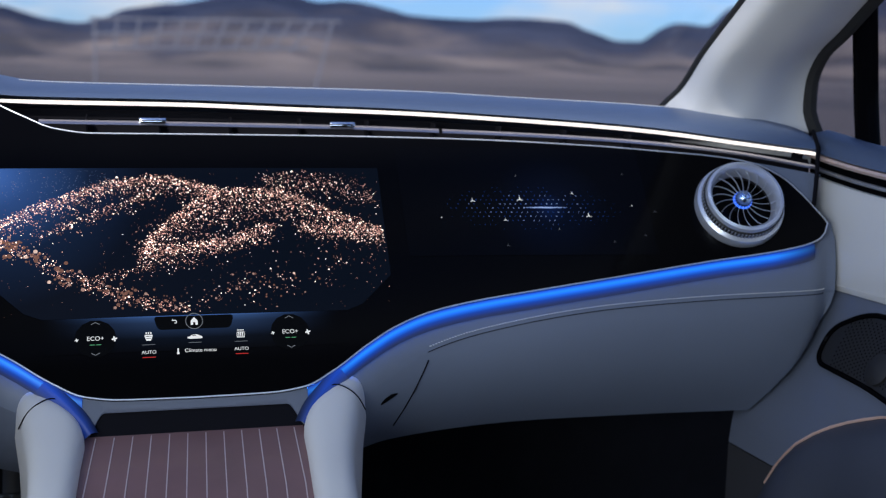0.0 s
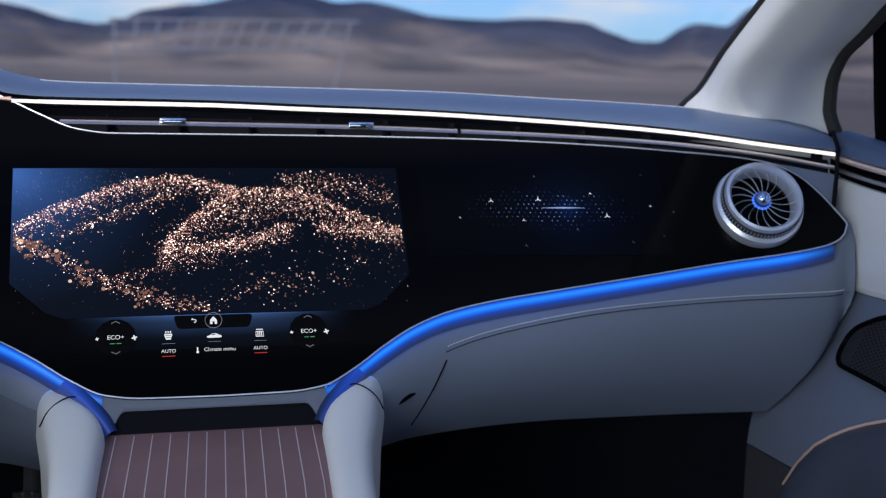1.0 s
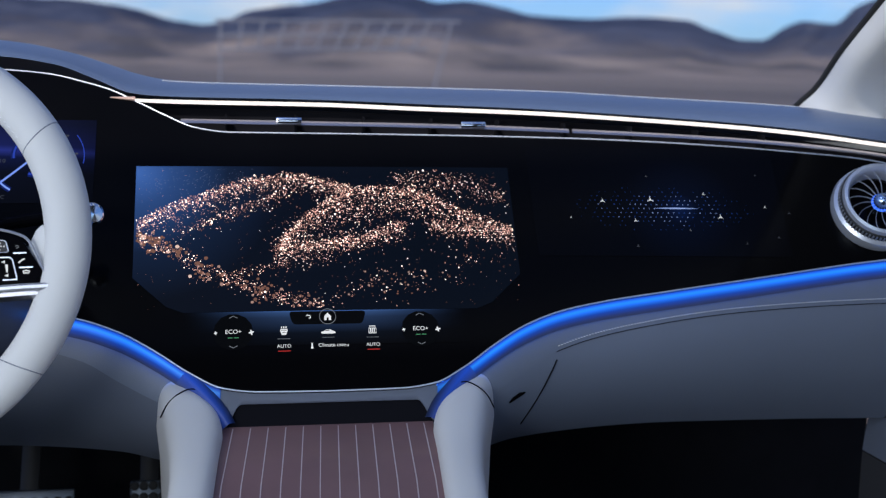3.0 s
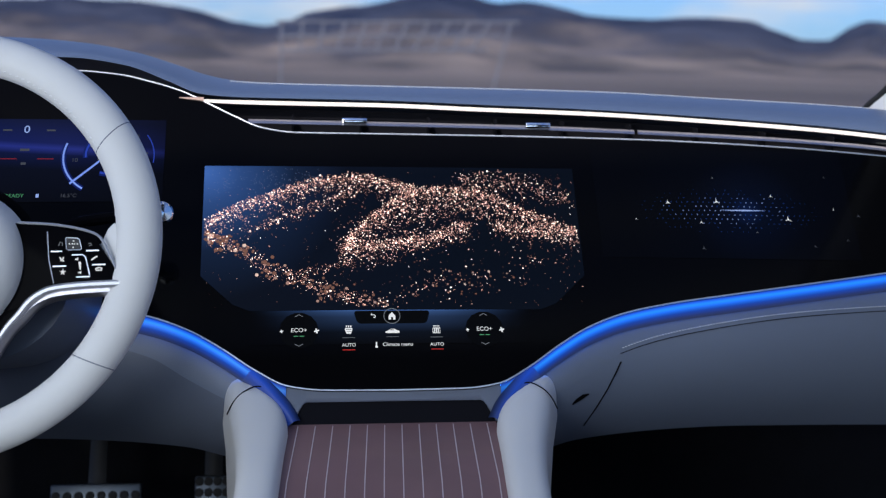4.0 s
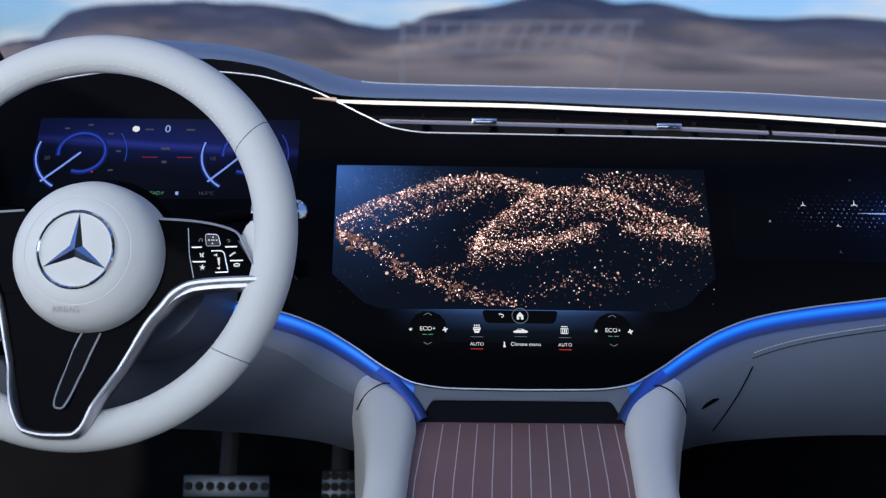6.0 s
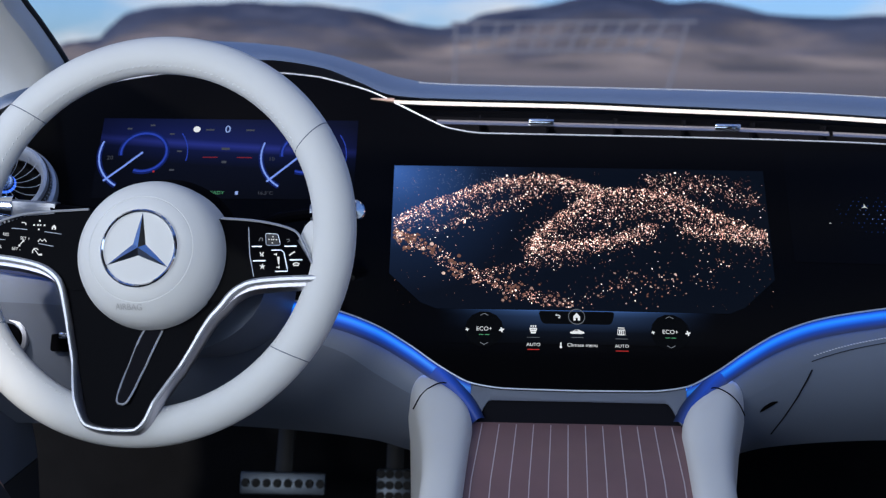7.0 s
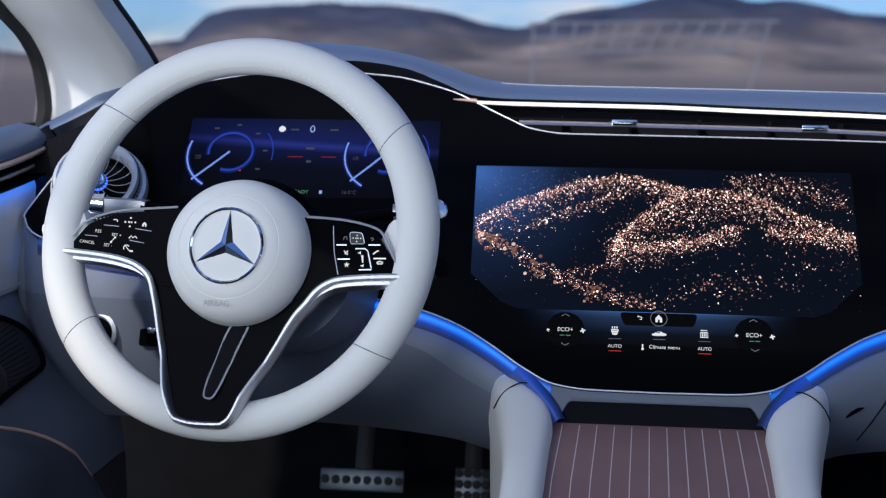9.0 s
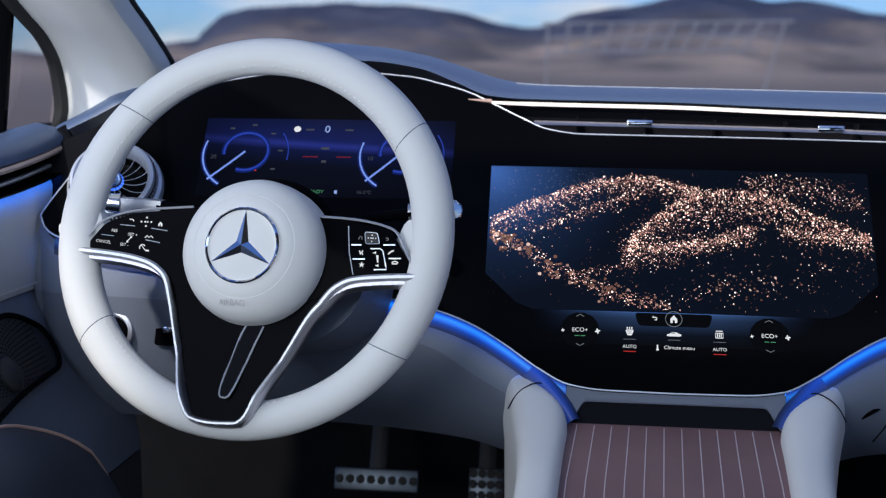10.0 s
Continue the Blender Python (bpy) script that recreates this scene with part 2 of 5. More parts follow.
def sweep(pts, w, h=None, up=(0, 0, 1), sides=8, closed=False, bm=None, square=False):
    """A bar along a line: half width w across, half height h along up; w and h may be functions of the share of the length."""
    pts = [Vector(p) for p in pts]
    n = len(pts)
    sections = []
    for i, p in enumerate(pts):
        a = pts[(i - 1) % n] if closed or i else p
        b = pts[(i + 1) % n] if closed or i < n - 1 else p
        d = (b - a).normalized()
        side = d.cross(Vector(up)).normalized()
        top = side.cross(d)
        k = i / max(1, n - 1)
        ww = w(k) if callable(w) else w
        hh = (h(k) if callable(h) else h) if h is not None else ww
        ring = []
        for j in range(sides):
            an = 2 * math.pi * (j + 0.5) / sides
            c, s = math.cos(an), math.sin(an)
            if square:
                q = max(abs(c), abs(s))
                q = q + (1 - q) * 0.25
                c, s = c / q, s / q
            ring.append(p + side * (c * ww) + top * (s * hh))
        sections.append(ring)
    if closed:
        sections.append(sections[0])
        bm = bm or bmesh.new()
        rows = [[bm.verts.new(q) for q in s] for s in sections[:-1]]
        rows.append(rows[0])
        for a, b in zip(rows, rows[1:]):
            for i in range(sides):
                j = (i + 1) % sides
                bm.faces.new((a[i], a[j], b[j], b[i]))
        return bm
    return loft(sections, bm=bm)


def lathe(profile, n=48, bm=None, m=Matrix()):
    """Turn a profile of (radius, height) round the local z axis."""
    bm = bm or bmesh.new()
    rows = []
    for i in range(n):
        a = 2 * math.pi * i / n
        rows.append([bm.verts.new(m @ Vector((r * math.cos(a), r * math.sin(a), z))) for r, z in profile])
    for i in range(n):
        a, b = rows[i], rows[(i + 1) % n]
        for j in range(len(profile) - 1):
            bm.faces.new((a[j], a[j + 1], b[j + 1], b[j]))
    return bm


def box(sx, sy, sz, bevel=0.0, m=Matrix(), bm=None):
    bm = bm or bmesh.new()
    r = bmesh.ops.create_cube(bm, size=1.0, matrix=m @ Matrix.Diagonal((sx, sy, sz, 1)))
    if bevel:
        edges = list({e for v in r["verts"] for e in v.link_edges})
        bmesh.ops.bevel(bm, geom=edges, offset=bevel, segments=2, affect="EDGES", profile=0.5)
    return bm


def plate(outline, depth, put, bm=None):
    """A thin plate with a flat outline (list of (u, v)); put(u, v, h) gives the place."""
    bm = bm or bmesh.new()
    top = [bm.verts.new(put(u, v, 0.0)) for u, v in outline]
    low = [bm.verts.new(put(u, v, -depth)) for u, v in outline]
    bm.faces.new(top)
    bm.faces.new(low[::-1])
    for i in range(len(top)):
        j = (i + 1) % len(top)
        bm.faces.new((top[i], low[i], low[j], top[j]))
    return bm


def rounded(pts, r, n=5):
    """Round the corners of a polygon."""
    out = []
    k = len(pts)
    for i in range(k):
        p, a, b = Vector(pts[i]), Vector(pts[i - 1]), Vector(pts[(i + 1) % k])
        da, db = a - p, b - p
        rr = min(r, da.length * 0.45, db.length * 0.45)
        s, e = p + da.normalized() * rr, p + db.normalized() * rr
        for j in range(n + 1):
            t = j / n
            out.append(((1 - t) ** 2 * s + 2 * t * (1 - t) * p + t * t * e)[:])
    return out


# ---- the dashboard's own surface ----
def face_y(x, z):
    return 0.848 + 0.70 * (z - 0.72) - 0.14 * x * x


def on_face(x, z, h=0.0):
    """A place on the leaning, curved front of the dashboard, h above it towards the seats."""
    n = Vector((-0.28 * x, -1.0, 0.70)).normalized()
    return Vector((x, face_y(x, z), z)) + n * h


def spaced(a, b, n):
    return [a + (b - a) * i / n for i in range(n + 1)]


half_low = [(0, 0.726), (0.07, 0.727), (0.104, 0.731), (0.134, 0.744), (0.17, 0.765), (0.202, 0.781), (0.24, 0.7935), (0.29, 0.803),
            (0.356, 0.812), (0.452, 0.825), (0.55, 0.839), (0.65, 0.853), (0.681, 0.861), (0.694, 0.870), (0.70, 0.880)]
_low = curve_of(half_low)
TIP, TIP_LEFT = 0.70, -0.66


def low_edge(x):
    a = abs(x)
    if x < -0.25:
        a = 0.25 + (a - 0.25) * (0.45 / 0.41)
    return _low(min(a, 0.70))


up_edge = curve_of([(-0.66, 0.880), (-0.655, 0.890), (-0.643, 0.912), (-0.625, 0.940), (-0.59, 0.976), (-0.545, 1.003), (-0.49, 1.022), (-0.42, 1.031), (-0.34, 1.0315),
                    (-0.287, 1.028), (-0.254, 1.021), (-0.222, 1.012), (-0.19, 0.998), (-0.164, 0.986), (-0.132, 0.9735), (-0.095, 0.969),
                    (0.0, 0.9685), (0.104, 0.968), (0.28, 0.966), (0.447, 0.960), (0.537, 0.954), (0.589, 0.950), (0.633, 0.943), (0.662, 0.929),
                    (0.681, 0.909), (0.695, 0.888), (0.70, 0.880)])
trim_line = curve_of([(-0.23, 1.004), (-0.19, 1.002), (-0.13, 1.001), (0.0, 1.0), (0.106, 0.997), (0.232, 0.994), (0.361, 0.988), (0.491, 0.980), (0.556, 0.974), (0.62, 0.966), (0.72, 0.954)])
pad_low = curve_of([(-0.70, 0.950), (-0.64, 0.978), (-0.59, 1.005), (-0.52, 1.033), (-0.42, 1.046), (-0.34, 1.0455), (-0.28, 1.038), (-0.235, 1.022), (-0.2, 1.009), (-0.16, 1.006), (0.0, 1.0045),
                    (0.106, 1.0015), (0.232, 0.998), (0.361, 0.992), (0.491, 0.984), (0.556, 0.978), (0.62, 0.970), (0.72, 0.958)])
pad_top = curve_of([(-0.70, 0.968), (-0.66, 0.99), (-0.61, 1.022), (-0.56, 1.046), (-0.5, 1.064), (-0.43, 1.068), (-0.39, 1.067), (-0.337, 1.063), (-0.28, 1.053), (-0.232, 1.039), (-0.197, 1.028),
                    (-0.163, 1.0225), (-0.115, 1.021), (0.02, 1.020), (0.257, 1.0175), (0.397, 1.012), (0.54, 1.006), (0.678, 0.994), (0.72, 0.985)])


# ---- ground and mountains ----
skyline = curve_of([(-4.000, 0.0120), (-1.200, 0.0060), (-0.600, 0.0020), (-0.450, 0.0040), (-0.370, 0.0120), (-0.336, 0.0204), (-0.313, 0.0231), (-0.306, 0.0303), (-0.286, 0.0446), (-0.263, 0.0500), (-0.219, 0.0532), (-0.152, 0.0533), (-0.084, 0.0470), (-0.052, 0.0385), (-0.029, 0.0358), (-0.011, 0.0393), (0.008, 0.0466), (0.045, 0.0510), (0.082, 0.0596), (0.111, 0.0661), (0.139, 0.0631), (0.163, 0.0580), (0.187, 0.0604), (0.221, 0.0555), (0.245, 0.0504), (0.294, 0.0485), (0.343, 0.0509), (0.383, 0.0493), (0.408, 0.0403), (0.434, 0.0322), (0.454, 0.0340), (0.477, 0.0464), (0.493, 0.0513), (0.521, 0.0496), (0.543, 0.0655), (0.620, 0.0850), (0.750, 0.1000), (1.200, 0.0700), (4.000, 0.0300)])


def terrain():
    """One sheet of ground that rises to the ridge, all round the car."""
    bm = bmesh.new()
    radii = [2.0, 6, 15, 35, 70, 120, 200, 300, 420, 560] + [680 + 55 * i for i in range(25)] + [2120, 2300, 2600, 3300, 4500]
    n = 1500
    rows = []
    for r in radii:
        row = []
        for i in range(n):
            a = 2 * math.pi * i / n
            sx, cy = math.sin(a), math.cos(a)
            k = sx / cy if cy > 0.2 else 5.0
            top = skyline(k) / math.hypot(1, k) if cy > 0.2 else 0.022
            top = top if cy > 0.55 else top + (0.02 - top) * min(1, (0.55 - cy) / 0.3) if cy > 0.2 else 0.02
            q = noise.fractal(Vector((sx * r * 0.004, cy * r * 0.004, 0.3)), 1.0, 2.0, 6)
            f = noise.fractal(Vector((sx * r * 0.02, cy * r * 0.02, 4.3)), 1.0, 2.0, 4)
            s = max(0.0, min(1.0, (r - 760) / 1240))
            s = s * s * (3 - 2 * s)
            z = 1.03 + 2000 * top * s if r <= 2000 else 1.03 + 2000 * top * max(0.2, 1 - (r - 2000) / 900)
            mid = s * (1 - s) * 4
            z += mid * q * 13 + mid * f * 5 - 1.0 * (1 - s) + (1 - s) * min(1, r / 150) * (q * 1.6 + 0.004 * r)
            row.append(bm.verts.new((sx * r, cy * r, z if r > 20 else -0.25)))
        rows.append(row)
    mid = bm.verts.new((0, 0, -0.25))
    for i in range(n):
        bm.faces.new((mid, rows[0][i], rows[0][(i + 1) % n]))
    for a, b in zip(rows, rows[1:]):
        for i in range(n):
            j = (i + 1) % n
            bm.faces.new((a[i], b[i], b[j], a[j]))
    return bm


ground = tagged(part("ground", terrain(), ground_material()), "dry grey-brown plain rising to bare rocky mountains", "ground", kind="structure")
# ---- body shell ----
def slab(name, outline, depth, put, mat, label, kind="structure", category="wall"):
    return tagged(part(name, plate(outline, depth, put), mat), label, category, kind=kind)


slab("floor", [(-0.9, -1.5), (0.9, -1.5), (0.9, 1.5), (-0.9, 1.5)], 0.05, lambda u, v, h: Vector((u, v, 0.25 + h)), CARPET, "black carpeted car floor", category="floor")
slab("wall_front", [(-0.9, 0.2), (0.9, 0.2), (0.9, 0.95), (-0.9, 0.95)], 0.05, lambda u, v, h: Vector((u, 1.42 - h, v)), CARPET, "black carpeted bulkhead behind the footwells")
slab("wall_back", [(-0.9, 0.2), (0.9, 0.2), (0.9, 1.4), (-0.9, 1.4)], 0.05, lambda u, v, h: Vector((u, -1.5 + h, v)), HEAD, "black fabric wall closing the cabin")
for s, nm in ((-1, "wall_left"), (1, "wall_right")):
    bm = bmesh.new()
    for y0, y1, z0, z1 in ((-1.5, -0.3, 0.9, 0.98), (-1.5, -0.3, 1.33, 1.42), (-1.5, -1.1, 0.98, 1.33), (-0.42, -0.3, 0.98, 1.33)):
        plate([(y0, z0), (y1, z0), (y1, z1), (y0, z1)], 0.05, lambda u, v, h, s=s: Vector((s * (0.86 - h), u, v)), bm)
    tagged(part(nm, bm, HEAD), "black fabric side wall with a rear window opening", "wall", kind="structure")
bm = bmesh.new()
for x0, x1, y0, y1 in ((-0.9, 0.9, -0.32, 0.42), (-0.9, -0.42, -0.95, -0.32), (0.42, 0.9, -0.95, -0.32), (-0.9, 0.9, -1.5, -0.95)):
    plate([(x0, y0), (x1, y0), (x1, y1), (x0, y1)], 0.04, lambda u, v, h: Vector((u, v, 1.42 - h)), bm)
tagged(part("ceiling", bm, HEAD), "black fabric headliner with a roof opening", "ceiling", kind="structure")
roof_glass = slab("roof_window", [(-0.42, -0.95), (0.42, -0.95), (0.42, -0.32), (-0.42, -0.32)], 0.004, lambda u, v, h: Vector((u, v, 1.44 - h)), TINT, "tinted glass roof panel", category="window")
roof_glass.visible_shadow = False


def shield(u, v, h):
    """The raked windscreen: u across, v from the dashboard (0) to the roof (1)."""
    return Vector((u * (0.70 - 0.10 * v), 1.42 - 0.14 * u * u - 1.0 * v - h * 0.4, 0.96 + 0.46 * v - h))


bm = bmesh.new()
for h in (0.0, 0.005):
    g = [[bm.verts.new(shield(-1 + i / 8, j / 6, h)) for i in range(17)] for j in range(7)]
    for j in range(6):
        for i in range(16):
            bm.faces.new((g[j][i], g[j][i + 1], g[j + 1][i + 1], g[j + 1][i]))
screen = tagged(part("windscreen", bm, WINDOW), "large raked clear glass windscreen", "window", kind="structure")
screen.visible_shadow = False


# ---- pillars ----
def pillar(name, side, inner, outer):
    """The roof pillar between windscreen and side window, padded, with a rubber seal on each edge."""
    a, b = path_of(inner, 64), path_of(outer, 64)
    sections = []
    for p, q in zip(a, b):
        d = q - p
        out = Vector((side * 0.35, 0.9, 0.25)).normalized()
        ring = []
        for i in range(17):
            t = i / 16
            rise = 0.060 * (1 - math.exp(-6 * t / 0.42)) if t < 0.42 else 0.030 * (1 + math.cos(math.pi * (t - 0.42) / 0.58))
            ring.append(p + d * t - out * rise)
        ring += [q + out * 0.04, p + d * 0.3 + out * 0.03]
        sections.append(ring)
    top = thing(name, "pale fabric-covered windscreen pillar with black rubber seals", "pillar", kind="structure")
    part("cover", loft(sections), PILLAR, top)
    part("seal", sweep(a, 0.0042, up=(1, 0, 0)), RUBBER, top, "black rubber windscreen seal")
    part("window_seal", sweep(b, 0.009, up=(1, 0, 0)), RUBBER, top, "black rubber window seal")
    return b


pillar("pillar_right", 1, [(0.600, 1.16, 0.975), (0.598, 1.114, 1.004), (0.602, 1.08, 1.023), (0.593, 0.995, 1.073), (0.59, 0.911, 1.123), (0.57, 0.65, 1.27), (0.55, 0.42, 1.40)],
       [(0.765, 1.00, 0.93), (0.762, 1.018, 0.968), (0.76, 1.038, 1.006), (0.76, 1.037, 1.033), (0.76, 1.017, 1.068), (0.758, 0.967, 1.097), (0.755, 0.921, 1.124), (0.74, 0.70, 1.24), (0.72, 0.42, 1.40)])
pillar("pillar_left", -1, [(-0.585, 1.15, 0.985), (-0.572, 1.09, 1.017), (-0.566, 1.045, 1.044), (-0.569, 0.984, 1.08), (-0.573, 0.942, 1.105), (-0.56, 0.65, 1.27), (-0.55, 0.42, 1.40)],
       [(-0.715, 1.05, 0.92), (-0.712, 1.067, 0.954), (-0.71, 1.078, 0.987), (-0.71, 1.066, 1.033), (-0.71, 1.03, 1.068), (-0.71, 0.982, 1.091), (-0.70, 0.75, 1.20), (-0.69, 0.42, 1.38)])

# ---- dashboard ----
dash = thing("dashboard", "long curved dashboard in pale grey leather with blue light strip", "dashboard")
xs = spaced(-0.69, 0.715, 150)
sections = []
for x in xs:
    turn = 0.05 * (max(0.0, -x - 0.5) / 0.19) ** 2
    b, t, y = pad_low(x), pad_top(x), face_y(x, pad_low(x)) + turn
    yt = face_y(x, t) + 0.085 + turn * 0.6
    ring = []
    for i in range(9):
        a = math.pi / 2 * i / 8
        ring.append((x, yt - (yt - y + 0.002) * math.cos(a) ** 1.1, b + (t - b) * math.sin(a)))
    ring += [(x, yt + 0.08, t - 0.003), (x, 1.40, t - 0.03), (x, 1.40, t - 0.07), (x, y + 0.04, b - 0.004)]
    sections.append(ring)
part("top_pad", loft(sections), PAD, dash, "blue-grey leather top pad")
# stitching along the pad
bm = bmesh.new()
for i in range(260):
    x = -0.17 + 0.86 * i / 260
    t = pad_top(x)
    p = Vector((x, face_y(x, t) + 0.05, t - 0.0005))
    box(0.0022, 0.0008, 0.0008, m=Matrix.Translation(p), bm=bm)
part("stitching", bm, THREAD, dash, "fine white stitching", smooth=False)
fin_z = curve_of([(-0.15, 0.9825), (0.0, 0.981), (0.17, 0.979), (0.281, 0.976), (0.423, 0.971), (0.527, 0.965), (0.617, 0.956), (0.715, 0.940)])
end_line = curve_of([(-0.7, 0.70), (0.6, 0.70), (0.678, 0.84), (0.686, 0.885), (0.694, 0.905), (0.704, 0.93), (0.7145, pad_low(0.715))])
# trim strip, and the dark slot of the long air outlet below it
bm = bmesh.new()
sec = []
for x in spaced(-0.205, 0.715, 110):
    z = trim_line(x)
    k = min(1, (x + 0.205) / 0.05)
    ring = [on_face(x, z + 0.0008 * math.cos(a) * k, 0.0015 * math.sin(a)) for a in spaced(0.0, math.pi, 8)] + [on_face(x, z - 0.0008 * k, -0.004), on_face(x, z + 0.0008 * k, -0.004)]
    sec.append(ring)
part("trim_strip", loft(sec, bm=bm), GLINT_TRIM, dash, "bright white metal trim strip, its reflection put in as glow")
part("trim_end", sweep([on_face(x, trim_line(x) + 0.0002, 0.001) for x in spaced(-0.222, -0.196, 8)], lambda k: 0.0006 + 0.0020 * k, sides=8), COPPER, dash, "copper tip of the trim strip")
sec = []
for x in spaced(-0.685, 0.715, 140):
    b, t = up_edge(max(TIP_LEFT + 0.001, min(x, 0.699))), pad_low(x)
    b = max(min(b, t - 0.004), end_line(x) + 0.004)
    sec.append([on_face(x, b - 0.004, -0.03), on_face(x, t + 0.004, -0.03), on_face(x, t + 0.004, -0.045), on_face(x, b - 0.004, -0.045)])
part("end_gap", sweep([on_face(x, z, h) for x, z, h in ((0.7175, pad_top(0.715) - 0.002, -0.03), (0.7175, pad_top(0.715) - 0.006, -0.002), (0.7145, pad_low(0.715), 0.003), (0.704, 0.93, 0.001), (0.694, 0.905, -0.002), (0.686, 0.885, -0.006))], 0.0026, sides=8), SEAM, dash, "dark gap at the end of the dashboard")
part("end_panel", loft([[on_face(x, min(fin_z(x) - 0.0065, max(up_edge(min(x, 0.699)) - 0.012, end_line(x))), -0.007), on_face(x, fin_z(x) - 0.006, -0.007), on_face(x, fin_z(x) - 0.006, -0.02), on_face(x, min(fin_z(x) - 0.0065, max(up_edge(min(x, 0.699)) - 0.012, end_line(x))), -0.02)] for x in spaced(0.615, 0.7125, 30)]), LEATHER, dash, "pale leather end panel")
part("outlet_recess", loft(sec), SEAM, dash, "deep black air outlet slot")
for a, b in ((-0.148, 0.279), (0.283, 0.712)):
    part("outlet_fin", sweep([on_face(x, fin_z(x), -0.004) for x in spaced(a, b, 40)], 0.004, 0.0011, up=(0, -0.57, 0.82)), STEEL, dash, "slim satin metal outlet fin")
for x in (-0.033, 0.170):
    z = fin_z(x)
    o = on_face(x, z, 0.0)
    part("slider", box(0.028, 0.010, 0.0055, 0.0012, Matrix.Translation(o) @ Euler((radians(-20), 0, 0)).to_matrix().to_4x4()), POLISH, dash, "polished chrome slider tab")
for i in range(9):
    x = -0.10 + 0.60 * i / 8
    part("guide_vane", box(0.0016, 0.02, 0.028, m=Matrix.Translation(on_face(x, fin_z(x) + 0.003, -0.02))), SEAM, dash, smooth=False)


stitch_z = curve_of([(0.10, 0.700), (0.16, 0.712), (0.20, 0.730), (0.239, 0.752), (0.318, 0.772), (0.444, 0.789), (0.577, 0.797), (0.70, 0.801)])


def roll_section(x, t0=0.0, t1=1.0, bulge=0.030, back=0.055):
    """The padded roll under the screen edge and the panel that falls away below it."""
    o = on_face(x, low_edge(x), -0.010)
    bottom = bottom_z(x)
    pts = []
    for i in range(13):
        t = t0 + (t1 - t0) * i / 12
        z = o.z - 0.013 - (o.z - 0.013 - bottom) * t
        y = o.y - bulge * math.sin(math.pi * (0.20 + 0.68 * t)) + 0.014 + back * t * t
        pts.append(Vector((x, y, z)))
    lim = 0.712 if x > 0 else 0.668
    pts = [Vector((math.copysign(min(abs(p.x), lim - (0.46 if x > 0 else 0.25) * max(0.0, 0.795 - p.z)), x), p.y, p.z)) for p in pts]
    return [o + Vector((0, 0.01, 0.004))] + pts + [Vector((pts[-1].x, pts[-1].y + 0.12, bottom + 0.02)), Vector((x, o.y + 0.12, o.z))]


_bot = curve_of([(0.0, 0.628), (0.16, 0.632), (0.21, 0.640), (0.40, 0.650), (0.62, 0.650), (0.72, 0.648)])


def bottom_z(x):
    return _bot(abs(x))


for s, xa, xb, nm in ((1, 0.105, 0.712, "lower_panel"), (-1, -0.668, -0.105, "lower_panel")):
    def share(x):
        z0, zb = on_face(x, low_edge(x), -0.010).z - 0.013, bottom_z(x)
        return (z0 - stitch_z(abs(x))) / (z0 - zb)

    part("padded_roll", loft([roll_section(x, 0.0, share(x)) for x in spaced(xa, xb, 80)]), LEATHER, dash, "padded pale grey leather roll below the screen")
    # knee panel takes the darker leather: shade below the wheel put into its colour
    part("glovebox_lid" if s > 0 else "knee_panel", loft([roll_section(x, share(x), 1.0)[1:] for x in spaced(xa, xb, 80)]), LEATHER if s > 0 else LID, dash, "slate grey leather lower panel, shade coloured in on the knee side")
# blue light strip under the screen edge; its spill on the leather is in the ramp
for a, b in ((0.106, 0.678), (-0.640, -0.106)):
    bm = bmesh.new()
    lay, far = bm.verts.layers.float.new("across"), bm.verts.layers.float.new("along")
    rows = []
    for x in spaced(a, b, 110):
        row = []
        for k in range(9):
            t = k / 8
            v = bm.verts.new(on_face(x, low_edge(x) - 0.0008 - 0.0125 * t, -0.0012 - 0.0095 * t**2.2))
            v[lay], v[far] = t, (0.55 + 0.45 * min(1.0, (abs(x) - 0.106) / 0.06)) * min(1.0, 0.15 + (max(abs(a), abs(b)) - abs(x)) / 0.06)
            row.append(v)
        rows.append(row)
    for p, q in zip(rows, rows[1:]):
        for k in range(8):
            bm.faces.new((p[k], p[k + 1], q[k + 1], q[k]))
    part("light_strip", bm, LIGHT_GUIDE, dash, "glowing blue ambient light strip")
    part("led_line", loft([[on_face(x, low_edge(x) - 0.0006, -0.0025), on_face(x, low_edge(x) - 0.0006, -0.0085)] for x in spaced(a, b, 60)], closed=False), UNDER_LED, dash, "blue light line hidden under the display edge")

# ---- wide display ----
display = thing("wide_display", "dashboard-wide black glass display with three lit screens", "display")
sec = []
for x in [TIP_LEFT + 0.0004] + spaced(TIP_LEFT + 0.004, TIP - 0.004, 200) + [TIP - 0.0004]:
    b, t = low_edge(x), up_edge(x)
    sec.append([on_face(x, b, 0.0), on_face(x, t, 0.0), on_face(x, t, -0.012), on_face(x, b, -0.012)])
part("glass", loft(sec), GLASS, display, "glossy black cover glass")
edge = [on_face(x, low_edge(x), 0.0) for x in spaced(TIP_LEFT + 0.0005, 0.6995, 220)] + [on_face(x, up_edge(x), 0.0) for x in spaced(0.6985, TIP_LEFT + 0.0015, 260)]
part("bezel", sweep(edge, 0.0009, closed=True, up=(0, -0.57, 0.82), sides=6), VANE, display, "thin polished metal edge")

# ---- centre console ----
console = thing("centre_console", "centre console with padded leather sides and dark wood panel", "console")


def wood_at(u, s, h=0.0):
    """On the console's sloping wood panel: u across, s metres towards the seats."""
    return Vector((u - 0.065 * s, 0.868 - s * 0.957, 0.703 - s * 0.291)) + Vector((0, -0.291, 0.957)) * h


